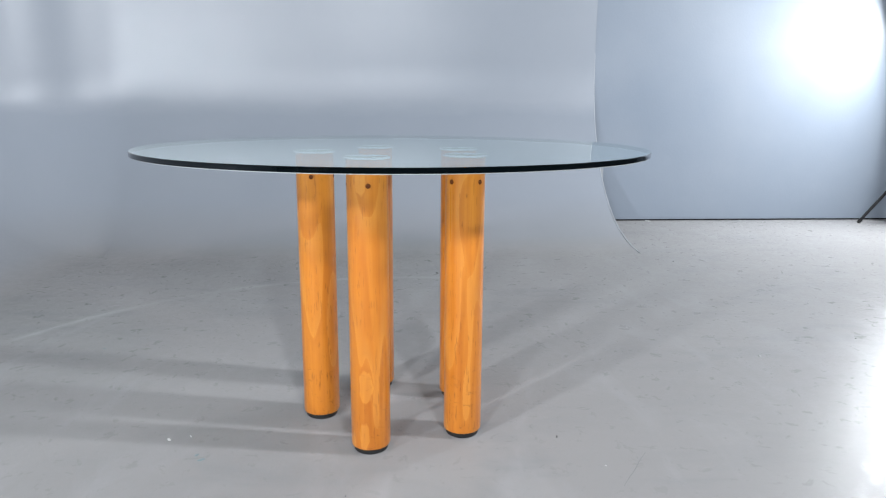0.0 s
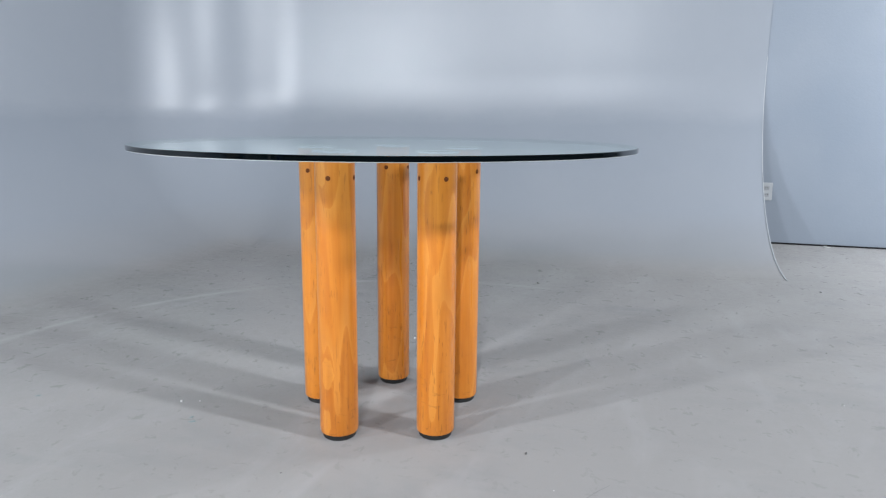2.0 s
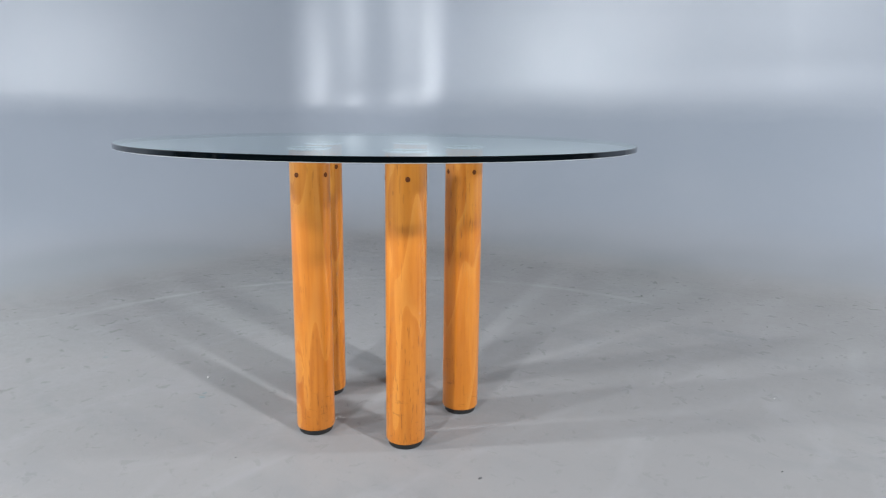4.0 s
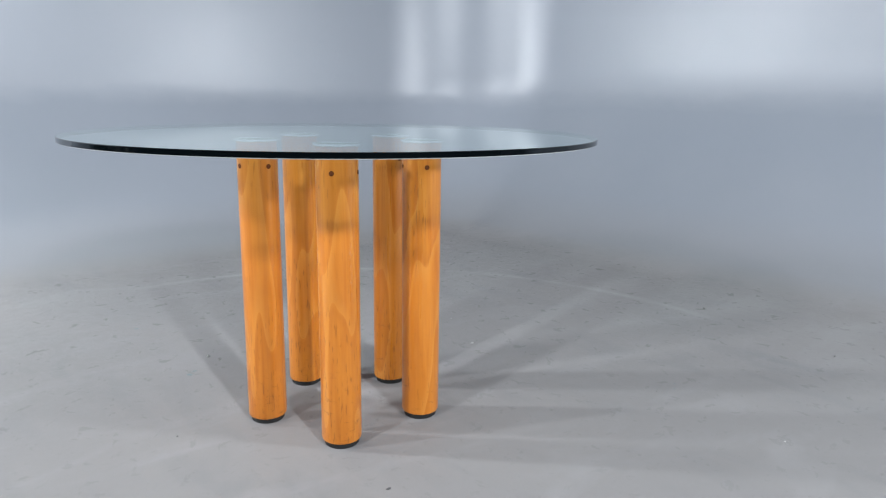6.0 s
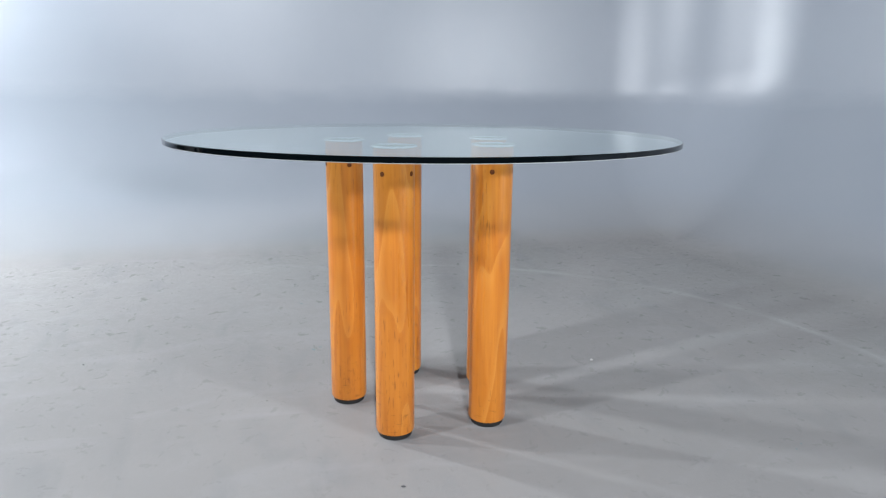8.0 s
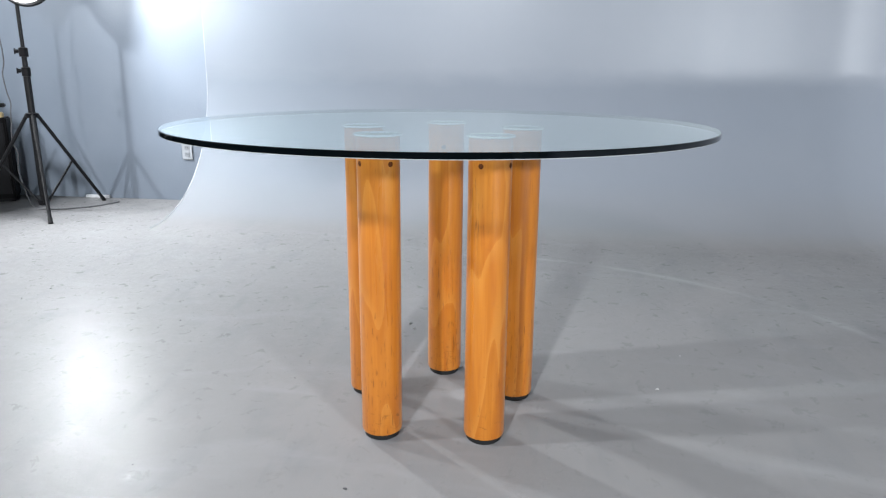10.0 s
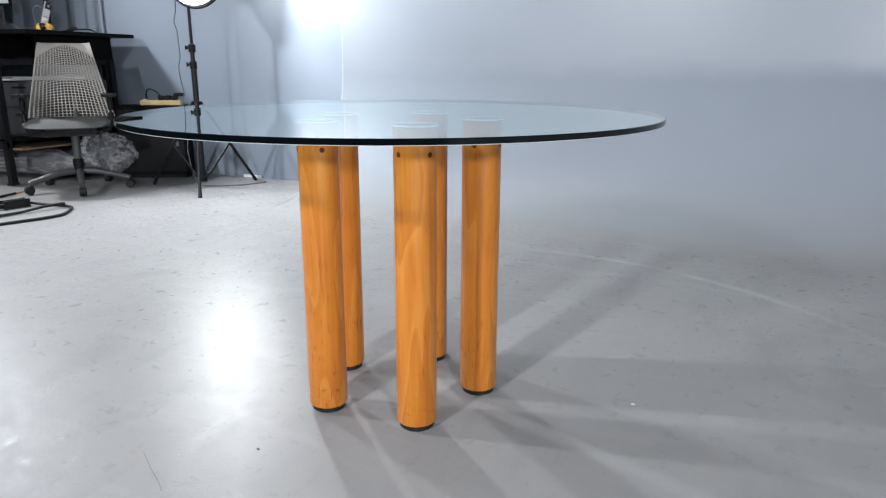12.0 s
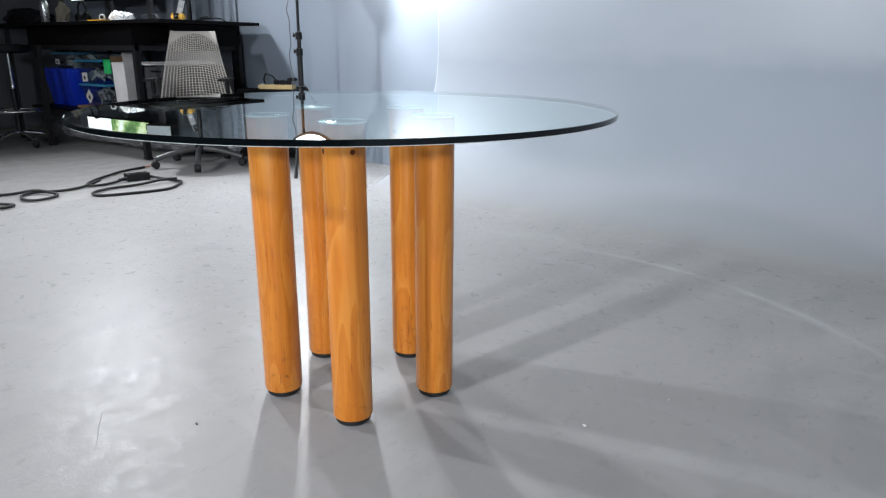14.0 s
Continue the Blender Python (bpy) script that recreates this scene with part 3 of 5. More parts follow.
def round_table():
    t = thing("round_table", pose(*TABLE, 0), "round clear glass table on five orange varnished wooden cylinder legs", "table")
    zb = GLASS_TOP - GLASS_T
    bm = lathe_bm([(0, zb), (GLASS_R - 0.0015, zb), (GLASS_R, zb + 0.0013), (GLASS_R, GLASS_TOP - 0.0015), (GLASS_R - 0.0015, GLASS_TOP), (GLASS_R - 0.010, GLASS_TOP), (0, GLASS_TOP)], 192)
    bm.normal_update()
    for fc in bm.faces:
        n = fc.normal
        mid = fc.calc_center_median()
        fc.material_index = (3 if math.hypot(mid.x, mid.y) > GLASS_R - 0.010 else 0) if n.z > 0.9 else (2 if n.z < -0.9 else (4 if n.z < -0.2 else 1))
    part("tabletop", bm, [GLASS, GLASS_EDGE, GLASS_UNDER, GLASS_BAND, BEVEL_SHINE], t, "clear round glass top with dark polished edge")
    # bearing of each leg, turn of its four dowels, turn of its grain
    for ang, dow in ((-104.9, 8.4), (-177.2, -1.5), (-33.2, 45.5), (38.9, -21.0), (110.4, -0.7)):
        a = radians(ang)
        lx, ly = RING * math.cos(a), RING * math.sin(a)
        zt = zb - 0.006
        leg = part("leg", lathe_bm([(0, 0.013), (LEG_R - 0.006, 0.013), (LEG_R - 0.0015, 0.0155), (LEG_R, 0.02), (LEG_R, zt - 0.003), (LEG_R - 0.003, zt), (0, zt)], 64), WOOD_FLAMED if ang == -104.9 else WOOD, t)
        leg.matrix_local = pose(lx, ly, 0, 0, 0, dow)
        part("foot", lathe_bm([(0, 0), (0.0385, 0), (0.0415, 0.003), (0.0415, 0.013), (0, 0.013)], 40), RUBBER, leg, "black plastic glide")
        pad = part("pad", lathe_bm([(0, zt + 0.0005), (LEG_R + 0.001, zt + 0.0005), (LEG_R + 0.0035, zt + 0.002), (LEG_R + 0.0035, zb - 0.001), (LEG_R + 0.001, zb - 0.0004), (0, zb - 0.0004)], 48), PAD, leg, "clear plastic disc under the glass")
        # added ring: its pale colour stands in for the lamp's glint
        ring = [((LEG_R + 0.0034) * math.cos(math.pi * i / 6), (LEG_R + 0.0034) * math.sin(math.pi * i / 6), zb - 0.0022) for i in range(12)]
        part("pad_glint", tube_bm(ring, 0.0022, 8, None, True), PAD_GLINT, pad, "pale ring added for the glint on the clear pad")
        for q in range(4):
            b = radians(90 * q)
            c, s = math.cos(b), math.sin(b)
            m = along((c * (LEG_R - 0.003), s * (LEG_R - 0.003), 0.655), (c * LEG_R * 2, s * LEG_R * 2, 0.655))
            part("dowel", lathe_bm([(0, 0), (0.006, 0), (0.006, 0.0031), (0.005, 0.0034), (0, 0.0034)], 16, None, m), DOWEL, leg, "dark dowel end")


round_table()


# ---- the stand lamps ----
def studio_lamp():
    """Built about its pole's foot, the head turned along +x."""
    t = thing("studio_lamp", Matrix(), "lit round dish lamp on a black folding tripod stand", "lamp", "studio lamps")
    hub, collar = 0.06, 0.585
    part("pole", rod_bm((0, 0, 0.05), (0, 0, 0.86), 0.019), BLACK_STEEL, t)
    part("riser", rod_bm((0, 0, 0.84), (0, 0, 0.97), 0.0145), BLACK_STEEL, t)
    part("riser", rod_bm((0, 0, 0.95), (0, 0, 1.3), 0.0105), BLACK_STEEL, t)
    for z in (0.835, 0.945):
        part("clamp", lathe_bm([(0.014, z - 0.032), (0.024, z - 0.03), (0.024, z + 0.018), (0.014, z + 0.022)], 20), BLACK, t)
        k = part("knob", rod_bm((0, -0.018, z), (0, -0.052, z), 0.008, 0.012), BLACK, t)
        part("wing", box_bm(-0.004, -0.06, z - 0.017, 0.004, -0.05, z + 0.017, 0.003), BLACK, k)
    part("collar", lathe_bm([(0.015, collar - 0.02), (0.034, collar - 0.018), (0.036, collar + 0.006), (0.015, collar + 0.012)], 24), BLACK, t)
    part("hub", lathe_bm([(0.015, hub - 0.02), (0.03, hub - 0.017), (0.03, hub + 0.012), (0.015, hub + 0.016)], 24), BLACK, t)
    for ang in (40, 161, 278):
        a = radians(ang)
        c, s = math.cos(a), math.sin(a)
        leg = part("leg", rod_bm((c * 0.032, s * 0.032, collar - 0.004), (c * 0.41, s * 0.41, 0.014), 0.0105), BLACK_STEEL, t)
        part("rubber_foot", rod_bm((c * 0.398, s * 0.398, 0.03), (c * 0.418, s * 0.418, 0.001), 0.0125), RUBBER, leg)
        part("brace", rod_bm((c * 0.028, s * 0.028, hub), (c * 0.225, s * 0.225, 0.292), 0.007), BLACK_STEEL, t)
    return t


def lamp_head(t, rel, axis):
    """The dish at rel, in the stand's frame, facing along axis."""
    m = along(rel, Vector(rel) + Vector(axis)) @ Matrix.Diagonal((1.2, 1.2, 1.3, 1))
    dish = part("dish", lathe_bm([(0, -0.13), (0.07, -0.13), (0.09, -0.115), (0.16, -0.07), (0.205, -0.012), (0.225, 0.012), (0.216, 0.012), (0.16, -0.05), (0.06, -0.075), (0, -0.075)], 56, None, m), [BLACK], t, "black metal dish reflector")
    part("diffuser", lathe_bm([(0, 0.019), (0.1, 0.018), (0.17, 0.014), (0.2, 0.008), (0.206, 0.002), (0.2, -0.01), (0, -0.014)], 56, None, m), LAMP_GLOW, dish, "glowing white diffuser")
    body = part("lamp_body", lathe_bm([(0, -0.24), (0.045, -0.235), (0.055, -0.2), (0.055, -0.13), (0, -0.13)], 32, None, m), BLACK, t)
    part("yoke", rod_bm((0, 0, 1.27), m @ Vector((0, 0, -0.19)), 0.012), BLACK_STEEL, t)
    return dish


STAND_SW = Vector((-2.26, -0.895, 0))
lamp = studio_lamp()
lamp_head(lamp, LAMP_SW - STAND_SW - Vector((0, 0, 0.07)), Vector((0.1, 0.985, -0.15)))
lamp.matrix_world = Matrix.Translation(STAND_SW)
STAND_NE = Vector((3.49, 4.94, 0))
lamp = studio_lamp()
lamp_head(lamp, LAMP_NE - STAND_NE, AXIS_NE)
lamp.matrix_world = Matrix.Translation(STAND_NE)


# ---- the work corner ----
def workbench():
    t = thing("workbench", Matrix(), "tall black laminate work desk on a steel frame with a shelf", "desk")
    # the top, slightly out of square with the wall
    bm = bmesh.new()
    low = [bm.verts.new((x, y, 1.03)) for x, y in ((-1.73, -1.78), (-2.70, -1.90), (-2.70, -4.3), (-1.58, -4.3))]
    high = [bm.verts.new((v.co.x, v.co.y, 1.056)) for v in low]
    bm.faces.new(low)
    bm.faces.new(high[::-1])
    for i in range(4):
        bm.faces.new((low[i], low[(i + 1) % 4], high[(i + 1) % 4], high[i]))
    bmesh.ops.recalc_face_normals(bm, faces=bm.faces)
    bmesh.ops.bevel(bm, geom=list(bm.edges), offset=0.003, segments=2, affect="EDGES")
    part("desktop", bm, DARK_WOOD, t)
    part("apron", box_bm(-1.80, -4.15, 0.87, -1.775, -2.28, 1.03, 0.003), DARK_WOOD, t)
    part("divider", box_bm(-2.6, -2.30, 0.87, -1.78, -2.275, 1.03, 0.003), DARK_WOOD, t)
    part("divider", box_bm(-2.6, -2.095, 0.87, -1.98, -2.07, 1.03, 0.003), DARK_WOOD, t)
    part("pigeonhole_floor", box_bm(-2.6, -2.274, 0.87, -1.96, -2.096, 0.885, 0.002), DARK_WOOD, t)
    part("pigeonhole_back", box_bm(-2.62, -4.1, 0.87, -2.6, -2.07, 1.03), DARK_WOOD, t)
    for x0, y0 in ((-1.765, -2.2), (-1.645, -3.62), (-2.66, -2.2), (-2.66, -3.62)):
        leg = part("leg", box_bm(x0, y0, 0.0, x0 + 0.045, y0 + 0.05, 0.87, 0.004), BLACK_STEEL, t)
        part("foot", box_bm(x0 - 0.006, y0 - 0.006, 0.0, x0 + 0.051, y0 + 0.056, 0.014, 0.003), RUBBER, leg)
    part("rail", box_bm(-1.755, -4.1, 0.83, -1.71, -2.15, 0.87, 0.004), BLACK_STEEL, t)
    part("rail", box_bm(-2.65, -4.1, 0.83, -2.61, -2.15, 0.87, 0.004), BLACK_STEEL, t)
    part("shelf_board", box_bm(-2.62, -4.1, 0.31, -1.70, -2.16, 0.33, 0.003), DARK_WOOD, t)
    part("shelf_rail", box_bm(-1.745, -4.1, 0.255, -1.70, -2.15, 0.309, 0.004), BLACK_STEEL, t)
    # the shorter frame beside it
    part("side_rail", box_bm(-2.6, -2.15, 0.83, -1.76, -2.11, 0.868, 0.004), BLACK_STEEL, t)
    part("side_shelf", box_bm(-2.62, -2.159, 0.31, -1.78, -2.07, 0.328, 0.003), DARK_WOOD, t)
    part("side_leg", box_bm(-2.64, -2.12, 0.0, -2.6, -2.08, 0.87, 0.004), BLACK_STEEL, t)


workbench()


def tapered_bin(name, x0, x1, y0, y1, z0, z1, taper, mat, label, lid=None, fill=None, rim=0.012):
    t = thing(name, pose((x0 + x1) / 2, (y0 + y1) / 2, z0), label, "storage bin", "storage bins")
    hx, hy, h = (x1 - x0) / 2, (y1 - y0) / 2, z1 - z0
    bm = bmesh.new()
    th = 0.003

    def ring(k, z, inset=0.0):
        return [bm.verts.new((sx * (hx * k - inset), sy * (hy * k - inset), z)) for sx, sy in ((-1, -1), (1, -1), (1, 1), (-1, 1))]

    rings = [ring(taper, 0.0), ring(1.0, h - 0.03), ring(1.0, h - 0.03, -rim), ring(1.0, h, -rim), ring(1.0, h, th), ring(taper, 0.006, th)]
    bm.faces.new(rings[0][::-1])
    for a, b in zip(rings, rings[1:]):
        for i in range(4):
            bm.faces.new((a[i], a[(i + 1) % 4], b[(i + 1) % 4], b[i]))
    bm.faces.new(rings[-1])
    bmesh.ops.recalc_face_normals(bm, faces=bm.faces)
    part("bin_body", bm, mat, t, smooth=False)
    if lid:
        lid_ob = part("lid", box_bm(-hx - rim - 0.004, -hy - rim - 0.004, h + 0.001, hx + rim + 0.004, hy + rim + 0.004, h + 0.016, 0.005), lid, t, "teal blue lid")
    if fill:
        # jumbled things inside: small packets, pouches and coils of lead
        bm = bmesh.new()
        for i in range(16):
            cx, cy = random.uniform(-0.66, 0.66) * hx, random.uniform(-0.66, 0.66) * hy
            cz = random.uniform(0.1, 0.75) * h
            s = min(random.uniform(0.025, 0.055), 0.3 * h)
            box_bm(-s, -s * random.uniform(0.5, 1.0), -s * 0.35, s, s * random.uniform(0.5, 1.0), s * 0.35, 0.006, bm, Matrix.Translation((cx, cy, cz)) @ Euler((random.random(), random.random(), random.random() * 3)).to_matrix().to_4x4())
        part("contents", bm, fill, t, "jumble of packets and odds and ends")
        for i in range(3):
            c = Vector((random.uniform(0.3, 0.6) * hx, random.uniform(-0.5, 0.5) * hy, random.uniform(0.3, 0.6) * h))
            r = min(0.05, 0.3 * h)
            coil = [c + Vector((0.012 * math.sin(k * 1.7 + i), r * math.cos(k * 0.7) * (1 + 0.1 * math.sin(k)), r * math.sin(k * 0.7))) for k in range(20)]
            part("coil", tube_bm(coil, 0.0032, 6), (WHITE_PLASTIC, RUBBER, GREY_METAL)[i], t, ("coil of white lead", "coil of black lead", "coil of grey lead")[i])
    return t


SHELF = 0.331
tapered_bin("blue_bin", -2.35, -1.84, -4.07, -3.58, SHELF, 0.665, 0.84, BLUE_BIN, "open deep blue plastic storage bin on the shelf", None, CONTENTS)
tapered_bin("clear_bin", -2.3, -1.88, -3.44, -3.0, SHELF + 0.024, 0.525, 0.88, BIN_CLEAR, "clear plastic box with a teal lid on the shelf", BLUE_LID, CONTENTS)
tapered_bin("clear_bin", -2.3, -1.88, -3.49, -3.06, 0.543, 0.73, 0.9, BIN_CLEAR, "clear plastic box with a teal lid, stacked on another", BLUE_LID, CONTENTS)
solid("wooden_board", box_bm(-2.31, -3.46, SHELF, -1.83, -2.98, SHELF + 0.022, 0.002), BROWN_CARD, "flat brown board under a plastic box", "board")
tapered_bin("clear_bin", -2.32, -1.9, -3.98, -3.54, 0.667, 0.79, 0.92, BIN_CLEAR, "shallow clear box full of odds, lid teal, on the blue bin", BLUE_LID, CONTENTS)
# stickers on the clear boxes
for y, z, w, h, turn in ((-3.31, 0.60, 0.045, 0.038, 3), (-3.27, 0.435, 0.045, 0.045, 45), (-3.80, 0.725, 0.04, 0.022, -4)):
    lab = thing("paper_label", pose(-1.862, y, z, turn, 0, 0), "white paper label on a clear box", "label", "paper labels")
    part("paper", box_bm(-0.001, -w, -h, 0.001, w, h), WHITE_CARD, lab)
    part("print", box_bm(0.0011, -w * 0.5, -h * 0.55, 0.0018, w * 0.2, h * 0.3), BLACK, lab, "dark printed block")
solid("green_card", box_bm(-1.865, -2.945, 0.64, -1.859, -2.83, 0.757, 0.001), GREEN, "bright green card hanging before the boxes", "card")


def tall_carton():
    t = thing("tall_carton", pose(-1.95, -2.735, SHELF, 0, 0, 10) @ pose(0, 0, 0, 2.0, 0, 0), "tall open white cardboard carton leaning on the shelf", "carton")
    # four walls and a bottom, open above
    part("carton_bottom", box_bm(-0.073, -0.073, 0.001, 0.073, 0.073, 0.005), BROWN_CARD, t)
    for x0, y0, x1, y1 in ((0.071, -0.075, 0.075, 0.075), (-0.075, -0.075, -0.071, 0.075), (-0.071, -0.075, 0.071, -0.071), (-0.071, 0.071, 0.071, 0.075)):
        part("side_panel", box_bm(x0, y0, 0.0, x1, y1, 0.405, 0.001), WHITE_CARD, t)
    part("flap", box_bm(-0.002, -0.073, 0, 0.002, 0.073, 0.075, 0.0, None, pose(-0.073, 0, 0.406, 0, 14, 0)), BROWN_CARD, t, "brown inner side of the open flap")
    part("flap", box_bm(-0.07, -0.002, 0, 0.07, 0.002, 0.05, 0.0, None, pose(0, -0.073, 0.406, 24, 0, 0)), BROWN_CARD, t, "brown inner side of the open flap")
    part("flap", box_bm(-0.07, -0.002, 0, 0.07, 0.002, 0.075, 0.0, None, pose(0, 0.073, 0.406, 6, 0, 0)), WHITE_CARD, t)


tall_carton()


def steel_cabinet():
    t = thing("pedestal_cabinet", pose(-2.15, -2.03, 0.329), "dark grey steel pedestal cabinet with white boards on top", "cabinet")
    part("cabinet_body", box_bm(-0.3, -0.33, 0, 0.25, 0.07, 0.39, 0.006), GREY_PANEL, t)
    for z in (0.02, 0.21):
        d = part("drawer", box_bm(0.251, -0.31, z, 0.266, 0.05, z + 0.165, 0.003), GREY_PANEL, t)
        part("handle", box_bm(0.266, -0.2, z + 0.13, 0.276, -0.06, z + 0.142, 0.002), BLACK, d)


steel_cabinet()
for i, z in enumerate((0.7215, 0.7345)):
    solid("white_board", box_bm(-2.45, -2.47 + 0.01 * i, z, -1.86 - 0.01 * i, -2.2, z + 0.011, 0.001), WHITE_CARD, "flat white board lying on the cabinet", "board", None, "white boards")
for i in range(3):
    solid("flat_carton", box_bm(-2.4, -3.3 + 0.25 * i, 0.225 + 0.012 * i, -1.76, -2.45 + 0.2 * i, 0.235 + 0.012 * i, 0.001, None), [BROWN_CARD, WHITE_CARD, BROWN_CARD][i], "flattened carton lying on the wrapped roll", "carton", None, "flat cartons")


def wrapped_roll():
    t = thing("wrapped_roll", pose(-2.02, -3.1, 0.113, 0, 0, 4), "long grey roll wrapped in clear crumpled plastic, lying under the desk", "roll")
    for name, r0, mat, amp in (("roll_core", 0.09, WRAPPED, 0.004), ("film", 0.106, FILM, 0.008)):
        bm = bmesh.new()
        n, rows = 40, []
        steps = 60
        for i in range(steps + 1):
            y = -1.0 + 2.2 * i / steps
            end = min(1.0, 6.0 * min(i, steps - i) / steps + 0.35)
            ring = []
            for j in range(n):
                a = 2 * math.pi * j / n
                r = r0 * end + amp * noise.noise(Vector((3 * math.cos(a), 9 * y, 3 * math.sin(a)))) * 2
                z = r * math.sin(a)
                ring.append(bm.verts.new((r * 1.15 * math.cos(a), y, max(z, -0.112))))
            rows.append(ring)
        for a_, b_ in zip(rows, rows[1:]):
            for j in range(n):
                bm.faces.new((a_[j], a_[(j + 1) % n], b_[(j + 1) % n], b_[j]))
        bm.faces.new(rows[0][::-1])
        bm.faces.new(rows[-1])
        bmesh.ops.recalc_face_normals(bm, faces=bm.faces)
        part(name, bm, mat, t, "crumpled clear film" if name == "film" else "")


wrapped_roll()


def plastic_bag():
    bm = bmesh.new()
    bmesh.ops.create_icosphere(bm, subdivisions=5, radius=1.0)
    for v in bm.verts:
        p = v.co.copy()
        k = 1 + 0.22 * noise.noise(p * 2.1) + 0.1 * noise.noise(p * 5.3) + 0.05 * noise.noise(p * 11)
        v.co = Vector((p.x * 0.15 * k, p.y * 0.2 * k, max(p.z * 0.16 * k, -0.15)))
        v.co.z += 0.03 * (1 - abs(p.z))
    return solid("plastic_bag", bm, FILM, "crumpled clear plastic bag behind the chair", "bag", pose(-2.24, -1.79, 0.19, 0, 0, 30))


plastic_bag()


def black_cabinet():
    """Built from its front corner, the front along +x."""
    t = thing("black_cabinet", pose(-2.54, -1.30, 0, 0, 0, 31), "low black cabinet standing askew against the wall", "cabinet")
    part("cabinet_body", box_bm(-0.2, -0.5, 0.02, -0.008, 0, 0.54, 0.008), DARK_WOOD, t)
    part("front_panel", box_bm(-0.008, -0.48, 0.05, 0, -0.02, 0.51, 0.003), BLACK, t)
    part("plinth", box_bm(-0.19, -0.49, 0, -0.02, -0.01, 0.02), BLACK, t)
    part("latch", box_bm(0.0, -0.2, 0.42, 0.006, -0.175, 0.455, 0.002), GREY_METAL, t)
    part("latch", box_bm(0.0, -0.08, 0.24, 0.006, -0.055, 0.275, 0.002), GREY_METAL, t)


black_cabinet()


def power_strip():
    t = thing("power_strip", pose(-2.50, -1.47, 0.541, 0, 0, 27), "pale yellow power strip with black plugs, lying on the cabinet", "power strip")
    part("strip_body", box_bm(-0.03, -0.15, 0, 0.03, 0.15, 0.035, 0.005), GOLD, t)
    for y in (-0.0, 0.05, 0.1):
        part("plug", box_bm(-0.02, y - 0.02, 0.036, 0.02, y + 0.02, 0.07, 0.005), BLACK, t)
    part("plug", box_bm(-0.025, 0.1, 0.066, 0.028, 0.17, 0.09, 0.006), BLACK, t)
    part("switch", box_bm(-0.012, -0.135, 0.0345, 0.012, -0.105, 0.041, 0.002), WHITE_PLASTIC, t)
    part("lead", tube_bm([(0, 0.0, 0.06), (0.01, -0.03, 0.10), (0, -0.09, 0.115), (-0.03, -0.12, 0.06), (-0.06, -0.1, 0.006), (-0.14, -0.06, 0.004)], 0.005), RUBBER, t, "black lead")


power_strip()


